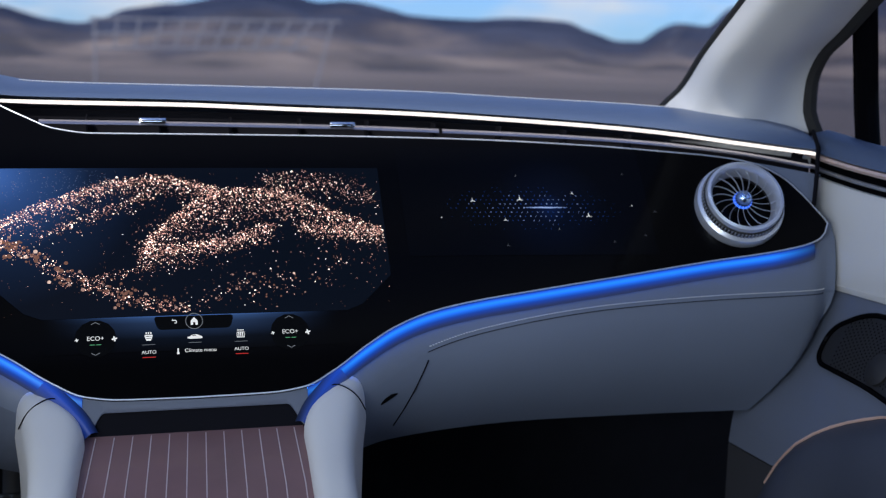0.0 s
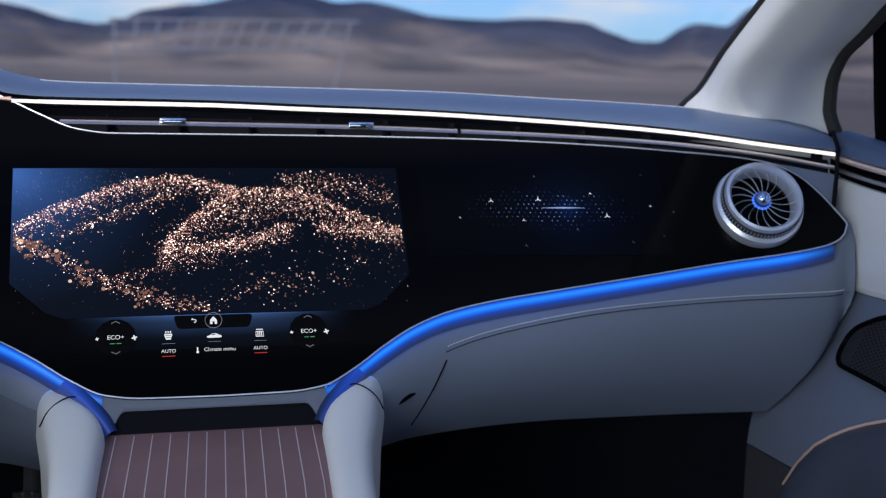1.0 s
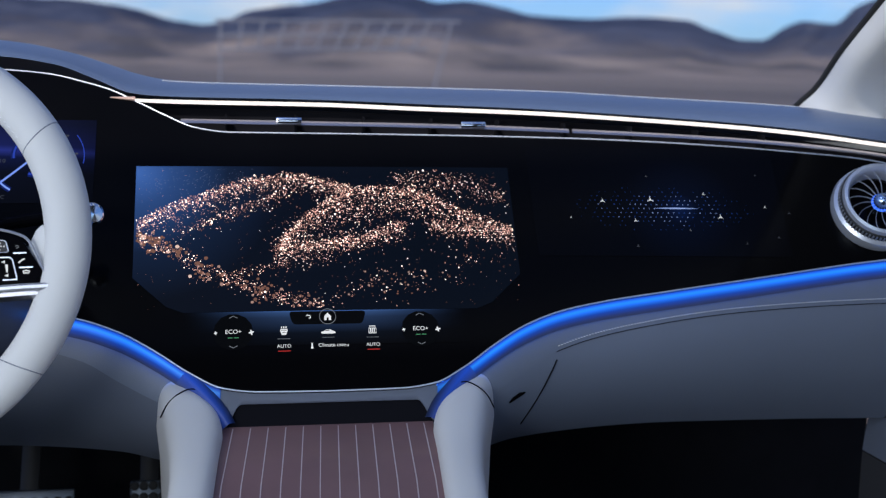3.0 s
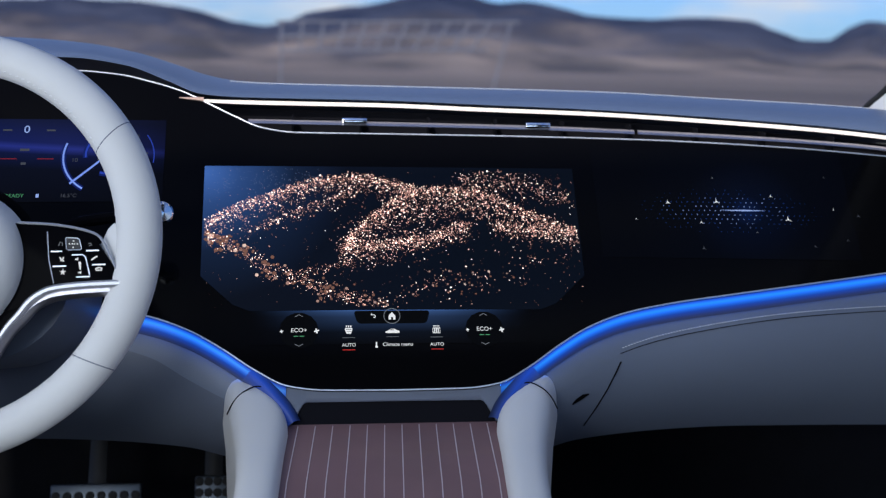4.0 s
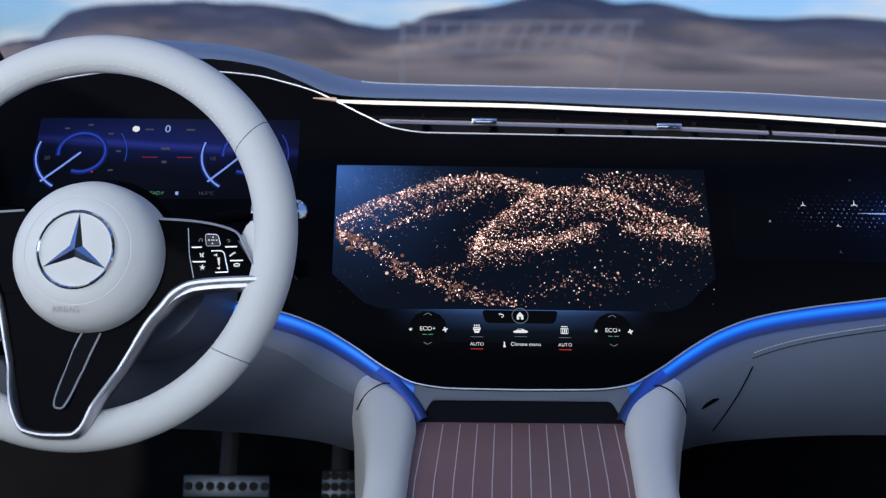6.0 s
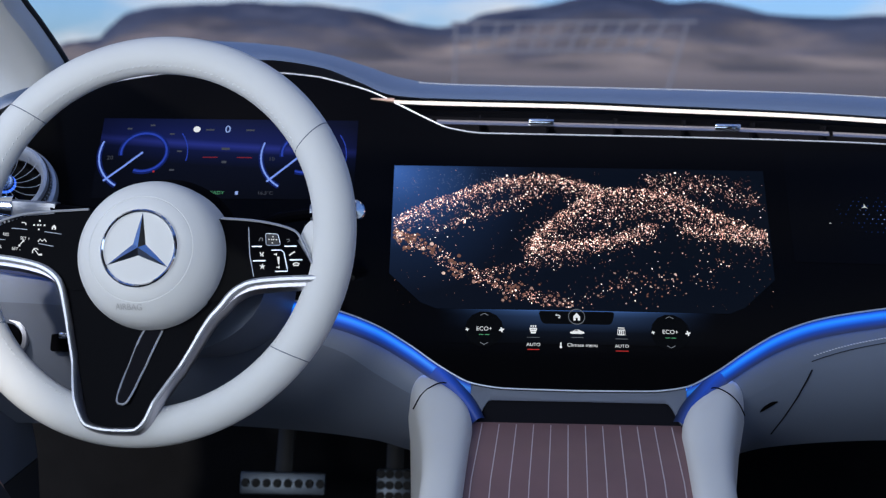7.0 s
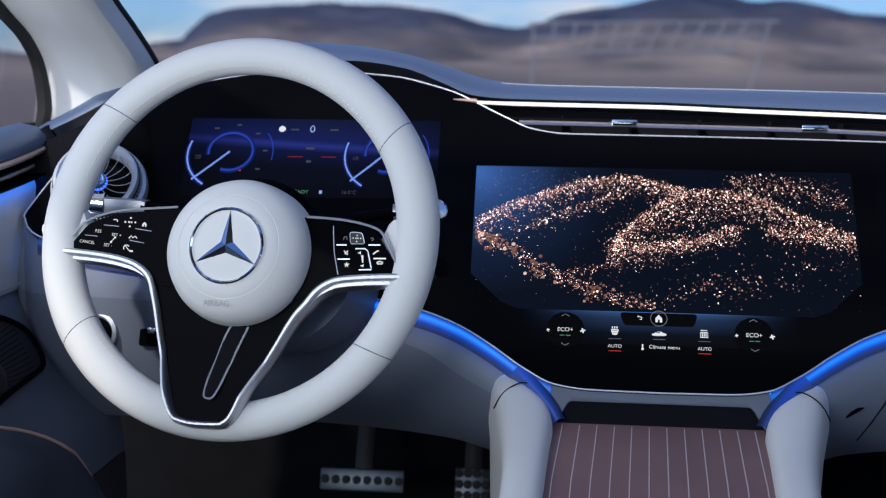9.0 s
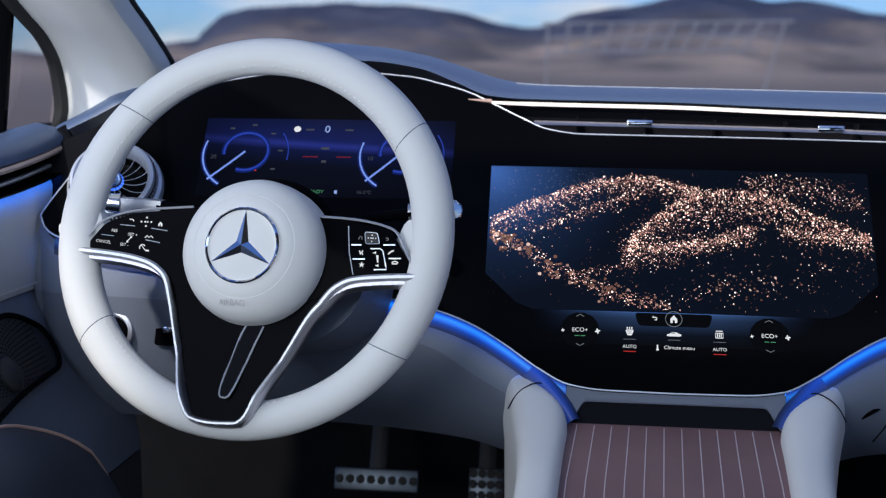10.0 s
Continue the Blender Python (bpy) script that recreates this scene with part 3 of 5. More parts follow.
WOOD = material("dark_wood", (0.215, 0.120, 0.118), 0.40, bump=0.15, scale=60, vary=0.25, big=14, coat=0.25)
INLAY = material("silver_inlay", (0.62, 0.52, 0.52), 0.4, 0.15)
part("wood_panel", plate(rounded([(-0.101, 0.010), (0.101, 0.010), (0.1045, 0.08), (0.1045, 0.6), (-0.1045, 0.6), (-0.1045, 0.08)], 0.006), 0.012, lambda u, v, h: wood_at(u, v, h)), WOOD, console, "dark reddish-brown open-pore wood panel")
for i in range(12):
    u = -0.0925 + 0.01682 * i
    part("inlay_line", plate([(u - 0.0005, 0.030), (u + 0.0005, 0.030), (u * 1.045 + 0.0005, 0.12), (u * 1.045 + 0.0005, 0.6), (u * 1.045 - 0.0005, 0.6), (u * 1.045 - 0.0005, 0.12)], 0.001, lambda a, b, h: wood_at(a, b, h + 0.0006)), INLAY, console, "thin silver inlay line")
# black tray mouth: an upright black panel imitating the shaded gap behind the wood
mouth = rounded([(-0.104, 0.6915), (0.104, 0.6915), (0.098, 0.7175), (-0.098, 0.7175)], 0.010)
part("tray_mouth", plate(mouth, 0.006, lambda u, v, h: Vector((u, 0.8405 + 0.55 * (v - 0.6915) - h, v))), SEAM, console, "black panel standing in for the dark tray opening")


def ease(k):
    k = min(1.0, max(0.0, k))
    return k * k * (3 - 2 * k)


# sill between display and console, its ends turning down beside the tray
sec = []
for x in spaced(-0.106, 0.106, 72):
    o = on_face(x, low_edge(x) - 0.0006, -0.003)
    turn = ease((abs(x) - 0.086) / 0.017)
    z = 0.7150 - 0.020 * turn
    y = 0.8510 - 0.011 * turn
    sec.append([o, o + Vector((0, -0.0015, -0.003)), Vector((x, y, z + 0.0015)), Vector((x, y + 0.0005, z)), Vector((x, y + 0.012, z)), o + Vector((0, 0.03, 0))])
part("sill", loft(sec), LID, console, "narrow grey leather sill")


def leg(side):
    """A padded side that grows out of the dashboard roll and runs back beside the wood."""
    inner = curve_of([(-0.05, 0.150), (-0.02, 0.138), (0.0, 0.127), (0.015, 0.115), (0.030, 0.1040), (0.045, 0.1010), (0.08, 0.1020), (0.15, 0.1025), (0.62, 0.104)])
    outer = curve_of([(-0.05, 0.176), (-0.02, 0.171), (0.005, 0.1640), (0.047, 0.1535), (0.092, 0.1450), (0.145, 0.1410), (0.62, 0.139)])
    crest = curve_of([(-0.05, 0.004), (-0.03, 0.022), (-0.01, 0.030), (0.01, 0.030), (0.05, 0.024), (0.10, 0.019), (0.62, 0.017)])
    sec = []
    for s_ in [-0.045 + 0.005 * i for i in range(36)] + spaced(0.15, 0.6, 14):
        a, b, top = inner(s_), outer(s_), crest(s_)
        base = wood_at(0, s_)
        mid, half = (a + b) / 2, (b - a) / 2
        ring = []
        for j in range(17):
            an = math.pi * j / 16
            ca, sn = math.cos(an), math.sin(an)
            ring.append(base + Vector((side * (mid + half * math.copysign(abs(ca) ** 0.8, ca)), 0, top * sn**0.8)))
        ring += [base + Vector((side * a, 0, -0.05)), Vector((base.x + side * (a + 0.004), base.y, 0.3)), Vector((base.x + side * (b - 0.012), base.y, 0.3)), base + Vector((side * (b - 0.004), 0, -0.06)), base + Vector((side * b, 0, -0.02))]
        sec.append(ring)
    # paler than the dashboard roll, whose weaker light is put into its darker colour
    part("padded_side", loft(sec), WHITE, console, "padded pale leather console side")


leg(1)
leg(-1)
# glowing ribbon imitating blue spill down the crease between sill and padded side
for side in (1, -1):
    bm = bmesh.new()
    lay, far = bm.verts.layers.float.new("across"), bm.verts.layers.float.new("along")
    line = path_of([(side * 0.1480, 0.8740, 0.7480), (side * 0.1300, 0.8600, 0.7345), (side * 0.1160, 0.8495, 0.7215), (side * 0.1045, 0.8405, 0.7085), (side * 0.0985, 0.8355, 0.6990)], 30)
    rows = []
    for i, p in enumerate(line):
        d = (line[min(30, i + 1)] - line[max(0, i - 1)]).normalized()
        out = d.cross(Vector((0, -0.82, 0.57))).normalized() * -side
        k = i / 30
        w = 0.0125 - 0.0050 * k
        row = []
        for j in range(9):
            t = j / 8
            v = bm.verts.new(p + out * (t - 0.5) * 2 * w + Vector((0, -0.82, 0.57)) * (0.0045 - 0.0085 * (2 * t - 1) ** 2))
            v[lay], v[far] = t, 0.95 - 0.62 * k
            row.append(v)
        rows.append(row)
    for p, q in zip(rows, rows[1:]):
        for j in range(8):
            bm.faces.new((p[j], p[j + 1], q[j + 1], q[j]))
    part("crease_spill", bm, CREASE_GLOW, console, "ribbon glowing like blue light spilt down beside the console")

for side in (1, -1):
    c = path_of([(side * 0.122, 0.8545, 0.7285), (side * 0.134, 0.8535, 0.7315), (side * 0.147, 0.851, 0.7265), (side * 0.1565, 0.8475, 0.7175), (side * 0.1625, 0.8455, 0.7060)], 14)
    part("side_seam", sweep(c, 0.0007, sides=5), SEAM, console, "dark seam across the leather")


# ---- dashboard details ----
def panel_y(x, z):
    """Depth of the lower panel's front at a height."""
    ring = roll_section(x)[1:14]
    for a, b in zip(ring, ring[1:]):
        if a.z >= z >= b.z:
            k = (a.z - z) / max(1e-6, a.z - b.z)
            return a.y + (b.y - a.y) * k
    return ring[-1].y if z < ring[-1].z else ring[0].y


def on_panel(x, z, h=0.0):
    return Vector((x, panel_y(x, z) - h, z))


part("panel_seam", sweep([on_panel(x, stitch_z(x), 0.0008) for x in spaced(0.237, 0.70, 60)], 0.00045, sides=5), SEAM, dash, "dark seam along the panel")
bm = bmesh.new()
for i in range(150):
    x = 0.24 + 0.46 * i / 150
    box(0.0019, 0.001, 0.0008, m=Matrix.Translation(on_panel(x, stitch_z(x) + 0.005, 0.0008)), bm=bm)
tagged(part("panel_stitching", bm, THREAD, dash, "fine pale stitching", smooth=False), kind="stuff")
part("glovebox_gap", sweep([on_panel(x, z, 0.0012) for x, z in ((0.2375, 0.743), (0.233, 0.732), (0.2255, 0.713), (0.2165, 0.69), (0.2085, 0.6655))], 0.0008, sides=5), SEAM, dash, "dark gap beside the glovebox lid")
part("glovebox_button", sweep([on_panel(x, z, 0.001) for x, z in ((0.187, 0.699), (0.192, 0.7035), (0.199, 0.7075), (0.2045, 0.7092))], lambda k: 0.0024 * math.sin(math.pi * (0.1 + 0.8 * k)), sides=6), GLOSS, dash, "slim black glovebox button")


# ---- round air vents ----
def turned_to(p, n, up=(0, 0, 1)):
    n = Vector(n).normalized()
    x = Vector(up).cross(n).normalized()
    y = n.cross(x)
    return Matrix.Translation(p) @ Matrix((x, y, n)).transposed().to_4x4()


def air_vent(x, z):
    n = Vector((-0.28 * x, -1.0, 0.70))
    v = thing("air_vent", "round turbine air vent in satin metal with blue-lit hub", "air vent", "round vents in the dashboard", at=turned_to(on_face(x, z, 0.0), n) @ Matrix.Diagonal((1.06, 1.06, 1.35, 1)))
    part("outer_ring", lathe([(0.036, 0.001), (0.047, 0.0), (0.0478, 0.004), (0.0465, 0.009), (0.043, 0.011), (0.040, 0.010), (0.036, 0.001)], 64), VANE, v, "satin metal outer ring")
    bm = lathe([(0.0385, 0.009), (0.0425, 0.0105), (0.0425, 0.0165), (0.0385, 0.018), (0.0385, 0.009)], 96)
    part("grip_ring", bm, MATTE, v, "dark knurled grip ring")
    bm = bmesh.new()
    for i in range(72):
        a = 2 * math.pi * i / 72
        box(0.0014, 0.0016, 0.005, m=Matrix.Rotation(a, 4, "Z") @ Matrix.Translation((0.0429, 0, 0.0135)), bm=bm)
    tagged(part("knurling", bm, CHROME, v, "fine metal knurling", smooth=False), kind="stuff")
    part("front_ring", lathe([(0.0335, 0.006), (0.0345, 0.019), (0.0375, 0.0225), (0.0405, 0.0215), (0.0415, 0.018), (0.038, 0.0165), (0.0335, 0.006)], 64), VANE, v, "bright front ring")
    part("back", lathe([(0.0, -0.004), (0.036, -0.004), (0.036, 0.008)], 48), MATTE, v, "black throat of the vent")
    base = None
    for i in range(18):
        a = 2 * math.pi * i / 18
        sec = []
        for k in range(7):
            t = k / 6
            r, b = 0.007 + 0.0275 * t, a + 0.28 * t * t
            c, s_ = math.cos(b), math.sin(b)
            tx, ty = -s_, c
            w = 0.0002 + 0.0002 * t
            p = Vector((r * c, r * s_, 0.0145 + 0.002 * t))
            sec.append([p + Vector((tx, ty, 0)) * w, p + Vector((0, 0, 0.0006)), p - Vector((tx, ty, 0)) * w, p + Vector((tx * w, ty * w, -0.0008))])
        part("vane", loft(sec), VANE, v)
    part("hub", lathe([(0.0, 0.0225), (0.004, 0.022), (0.0075, 0.0195), (0.0088, 0.016), (0.0088, 0.004), (0.0, 0.004)], 32), HUB_BLUE, v, "polished domed hub, blue light put in its colour")
    part("hub_light", lathe([(0.009, 0.0145), (0.0100, 0.0140), (0.0100, 0.0125), (0.009, 0.0125), (0.009, 0.0145)], 32), VENT_LED, v, "blue light ring round the hub")


air_vent(0.602, 0.8945)
air_vent(-0.588, 0.905)

# ---- lit screens ----
def face_patch(x0, x1, z0, z1, h, cut=0.0, n=24):
    """A panel lying on the dashboard's curved face, with its lower corners cut off."""
    bm = bmesh.new()
    rows = []
    for i in range(n + 1):
        x = x0 + (x1 - x0) * i / n
        d = max(0.0, cut - (x - x0), cut - (x1 - x)) * 0.8
        rows.append((bm.verts.new(on_face(x, z0 + d, h)), bm.verts.new(on_face(x, z1, h))))
    for a, b in zip(rows, rows[1:]):
        bm.faces.new((a[0], b[0], b[1], a[1]))
    return bm


def screen_glow(name, stops, axis_from, axis_to, strength=1.0, radial=False, fade=None):
    """A lit screen whose colour runs from one place to another; fade: its middle, and where it begins and ends to dim sideways."""
    m = bpy.data.materials.new(name)
    m.use_nodes = True
    t = m.node_tree
    b = t.nodes["Principled BSDF"]
    b.inputs["Base Color"].default_value, b.inputs["Roughness"].default_value = (0.0028, 0.0028, 0.0034, 1), 0.09
    b.inputs["Specular IOR Level"].default_value = 0.05
    co, mp2 = t.nodes.new("ShaderNodeTexCoord"), t.nodes.new("ShaderNodeVectorMath")
    mp2.operation = "SUBTRACT"
    mp2.inputs[1].default_value = axis_from
    dt = t.nodes.new("ShaderNodeVectorMath")
    dt.operation = "DOT_PRODUCT"
    d = Vector(axis_to) - Vector(axis_from)
    dt.inputs[1].default_value = d / d.length_squared
    rp2 = t.nodes.new("ShaderNodeValToRGB")
    el = rp2.color_ramp.elements
    el[0].position, el[0].color = stops[0][0], (*stops[0][1], 1)
    el[1].position, el[1].color = stops[-1][0], (*stops[-1][1], 1)
    for p, c in stops[1:-1]:
        e = el.new(p)
        e.color = (*c, 1)
    t.links.new(co.outputs["Object"], mp2.inputs[0])
    t.links.new(mp2.outputs["Vector"], dt.inputs[0])
    if radial:
        dt.operation = "LENGTH"
        sc = t.nodes.new("ShaderNodeMath")
        sc.operation = "DIVIDE"
        sc.inputs[1].default_value = d.length
        t.links.new(dt.outputs["Value"], sc.inputs[0])
        t.links.new(sc.outputs["Value"], rp2.inputs["Fac"])
    else:
        t.links.new(dt.outputs["Value"], rp2.inputs["Fac"])
    t.links.new(rp2.outputs["Color"], b.inputs["Emission Color"])
    b.inputs["Emission Strength"].default_value = strength
    if fade:
        sp, off, ab, fall = (t.nodes.new("ShaderNode" + k) for k in ("SeparateXYZ", "Math", "Math", "MapRange"))
        off.operation, ab.operation, fall.interpolation_type = "SUBTRACT", "ABSOLUTE", "SMOOTHSTEP"
        off.inputs[1].default_value = fade[0]
        fall.inputs["From Min"].default_value, fall.inputs["From Max"].default_value = fade[1], fade[2]
        fall.inputs["To Min"].default_value, fall.inputs["To Max"].default_value = strength, 0.0
        t.links.new(co.outputs["Object"], sp.inputs[0])
        t.links.new(sp.outputs["X"], off.inputs[0])
        t.links.new(off.outputs["Value"], ab.inputs[0])
        t.links.new(ab.outputs["Value"], fall.inputs["Value"])
        t.links.new(fall.outputs["Result"], b.inputs["Emission Strength"])
    return m


WHITE_UI = glow("screen_white", (0.85, 0.88, 0.92), 0.9)
GREY_UI = glow("screen_grey", (0.45, 0.5, 0.58), 0.35)
RED_UI = glow("screen_red", (0.8, 0.05, 0.05), 0.55)
GREEN_UI = glow("screen_green", (0.15, 0.6, 0.3), 0.45)
PALE_UI = glow("screen_pale_blue", (0.35, 0.5, 1.0), 0.8)
DARK_UI = glow("screen_dark", (0.0008, 0.001, 0.0015), 1.0)
DIM_UI = glow("screen_dim_blue", (0.05, 0.16, 0.75), 0.45)
FAINT_UI = glow("screen_faint", (0.4, 0.45, 0.6), 0.13)
SPARK = [glow("spark_bright", (1.0, 0.76, 0.66), 3.4), glow("spark_copper", (0.84, 0.44, 0.36), 2.0), glow("spark_dim", (0.46, 0.22, 0.18), 0.75), glow("spark_blue", (0.35, 0.45, 0.75), 0.5)]
BOKEH = [glow("soft_spot_pink", (0.66, 0.40, 0.34), 0.6), glow("soft_spot_copper", (0.42, 0.20, 0.15), 0.45), glow("soft_spot_bright", (0.95, 0.68, 0.58), 0.8)]

CENTRE_BACK = screen_glow("centre_screen", [(0.0, (0.050, 0.135, 0.43)), (0.12, (0.024, 0.066, 0.21)), (0.30, (0.006, 0.014, 0.040)), (0.48, (0.0022, 0.0042, 0.0105)), (1.0, (0.0016, 0.0034, 0.0080))],
                          on_face(-0.192, 0.928), on_face(0.09, 0.82), radial=True)
BAR_BACK = screen_glow("menu_bar", [(0.0, (0.0008, 0.0010, 0.0016)), (0.35, (0.002, 0.004, 0.009)), (0.80, (0.016, 0.034, 0.086)), (0.95, (0.030, 0.070, 0.185)), (1.0, (0.05, 0.12, 0.34))], on_face(0, 0.766), on_face(0, 0.7962), fade=(0.0, 0.02, 0.145))
SIDE_BACK = screen_glow("passenger_screen", [(0.0, (0.002, 0.008, 0.042)), (0.14, (0.0006, 0.0020, 0.009)), (0.5, (0.0002, 0.0005, 0.0018)), (1.0, (0.0002, 0.0003, 0.0008))], on_face(0.388, 0.893), on_face(0.52, 0.893), radial=True)
DRIVER_BACK = screen_glow("driver_screen", [(0.0, (0.0014, 0.0018, 0.0040)), (0.40, (0.0016, 0.0026, 0.0090)), (0.58, (0.0030, 0.0060, 0.040)), (0.66, (0.016, 0.026, 0.20)), (0.72, (0.006, 0.011, 0.085)), (1.0, (0.0030, 0.0060, 0.034))], on_face(-0.37, 0.898), on_face(-0.37, 0.980), fade=(-0.372, 0.03, 0.21))
centre = part("centre_screen", face_patch(-0.192, 0.203, 0.7965, 0.934, 0.0006, 0.04), CENTRE_BACK, display, "lit screen with drifting copper sparks")
menu = part("menu_bar", face_patch(-0.145, 0.145, 0.766, 0.7963, 0.0006), BAR_BACK, display, "dark blue climate menu bar")
side_screen = part("passenger_screen", face_patch(0.225, 0.50, 0.846, 0.956, 0.0006), SIDE_BACK, display, "dark passenger screen with small blue lights")
driver = part("driver_screen", face_patch(-0.506, -0.234, 0.899, 0.980, 0.0006), DRIVER_BACK, display, "dim blue instrument screen")


def dots(items, mat, name, parent, label, h=0.0011):
    """Many small spots of light on a screen: (x, z, radius)."""
    vs, fs = [], []
    for x, z, r in items:
        k = len(vs)
        n = 14 if r > 0.0009 else 6
        for i in range(n):
            a = 2 * math.pi * i / n
            vs.append(on_face(x + r * math.cos(a), z + 0.82 * r * math.sin(a), h)[:])
        fs.append(tuple(range(k, k + n)))
    me = bpy.data.meshes.new(name)
    me.from_pydata(vs, [], fs)
    me.materials.append(mat)
    ob = new(name, me)
    ob.parent = parent
    return tagged(ob, label, kind="stuff")


def spark_field():
    """Waves of copper sparks: a line, its thickness, how far the veil falls below it, and how many sparks."""
    rnd = random.Random(5)
    upper = [(-0.190, 0.880), (-0.157, 0.8954), (-0.115, 0.9092), (-0.080, 0.9197), (-0.034, 0.9255), (0.008, 0.9196), (0.030, 0.913)]
    mound = [(-0.049, 0.8586), (-0.028, 0.878), (0.0, 0.898), (0.035, 0.9118), (0.070, 0.9142), (0.104, 0.910), (0.131, 0.8985), (0.163, 0.886), (0.202, 0.8706)]
    bands = [
        (upper, 0.0022, 0.0062, 2300),
        ([(-0.149, 0.8712), (-0.115, 0.883), (-0.087, 0.8932), (-0.056, 0.9036), (-0.028, 0.914)], 0.0026, 0.003, 380),
        (mound, 0.0022, 0.0075, 2500),
        ([(-0.046, 0.862), (-0.015, 0.876), (0.03, 0.892), (0.08, 0.899), (0.13, 0.893)], 0.010, 0.004, 800),
        ([(-0.048, 0.855), (-0.015, 0.8585), (0.020, 0.862), (0.050, 0.868), (0.085, 0.879)], 0.0040, 0.0038, 1250),
        ([(0.109, 0.8777), (0.159, 0.8726), (0.202, 0.8722)], 0.004, 0.003, 500),
        ([(0.08, 0.926), (0.146, 0.921), (0.202, 0.9057)], 0.0065, 0.004, 520),
        ([(-0.10, 0.831), (-0.035, 0.8431), (0.006, 0.8471)], 0.0022, 0.003, 160),
        ([(-0.191, 0.871), (-0.166, 0.858), (-0.141, 0.848), (-0.120, 0.833), (-0.086, 0.8236), (-0.052, 0.812), (-0.016, 0.8037), (0.004, 0.801)], 0.0048, 0.002, 620),
        ([(0.0, 0.812), (0.04, 0.822), (0.09, 0.828), (0.13, 0.842), (0.174, 0.852)], 0.011, 0.004, 190),
    ]
    out = [[], [], [], []]
    for line, spread, veil, count in bands:
        p = path_of(line, 80)
        for _ in range(count):
            k = rnd.random() * 79.99
            q = p[int(k)].lerp(p[int(k) + 1], k % 1)
            x, z = q[0] + rnd.gauss(0, spread), q[1] + rnd.gauss(0, spread * 0.8) - rnd.expovariate(1 / veil)
            if not (-0.190 < x < 0.201 and 0.7985 < z < 0.932):
                continue
            u = rnd.random()
            tone = 0 if u < 0.15 else 1 if u < 0.50 else 2
            r = rnd.uniform(0.00022, 0.00050) * (1.6 if rnd.random() < 0.05 else 1)
            out[tone].append((x, z, r * (1.25 if tone == 0 else 1.0)))
    for _ in range(420):
        out[rnd.choice((1, 2, 2))].append((rnd.uniform(-0.188, 0.199), rnd.uniform(0.80, 0.93), rnd.uniform(0.00018, 0.0003)))
    for _ in range(220):
        out[3].append((rnd.uniform(-0.19, -0.07), min(0.931, rnd.gauss(0.919, 0.007)), rnd.uniform(0.0002, 0.0004)))
    return out


def soft_spots():
    """Large soft spots of light, out of the picture's own focus, along the lowest wave and the lower right."""
    rnd = random.Random(8)
    out = [[], [], []]
    low = path_of([(-0.186, 0.869), (-0.166, 0.858), (-0.141, 0.848), (-0.120, 0.833), (-0.086, 0.8236), (-0.052, 0.812), (-0.016, 0.8045), (0.004, 0.803)], 60)
    for _ in range(170):
        k = rnd.random() ** 1.3 * 59.9
        q = low[int(k)]
        out[rnd.choice((0, 1, 1, 1))].append((q[0] + rnd.gauss(0, 0.005), q[1] + rnd.gauss(0, 0.0042), rnd.uniform(0.0006, 0.0022) * (1.15 - k / 150)))
    for _ in range(34):
        x = rnd.uniform(0.02, 0.17)
        out[rnd.choice((0, 1, 2))].append((x, 0.812 + 0.2 * (x - 0.02) + rnd.gauss(0, 0.009), rnd.uniform(0.0007, 0.0013)))
    for x, z, r in ((-0.183, 0.8655, 0.0036), (-0.158, 0.852, 0.0024), (-0.136, 0.829, 0.0023), (-0.149, 0.8565, 0.0026)):
        out[2].append((x, z, r * 0.8))
    return [[d for d in o if -0.189 < d[0] < 0.2 and 0.8 < d[1] < 0.93] for o in out]


for items, mat, lab in zip(spark_field(), SPARK, ("bright copper sparks", "copper sparks", "dim copper haze of sparks", "pale blue sparks")):
    dots(items, mat, "spark_cloud", centre, lab)
for n_, (items, mat) in enumerate(zip(soft_spots(), BOKEH)):
    dots(items, mat, "soft_spot_field", centre, "large soft spots of copper light", 0.0008 + 0.0001 * n_)

rnd = random.Random(9)
inner_dots, outer_dots = [], []
for i in range(34):
    for j in range(-5, 6):
        x, z = 0.272 + 0.0058 * i + (0.0029 if j % 2 else 0), 0.893 + 0.0042 * j
        k = ((x - 0.369) / 0.090) ** 2 + ((z - 0.893) / 0.021) ** 2
        if k < 1.25 and rnd.random() < 1.05 - k * 0.6:
            (inner_dots if rnd.random() < 0.7 - k else outer_dots).append((x, z, 0.00052 * (1.15 - 0.45 * k)))
dots(inner_dots, PALE_UI, "dot_lattice", side_screen, "lattice of bright blue light dots")
dots(outer_dots, DIM_UI, "dot_lattice", side_screen, "lattice of dim blue light dots")
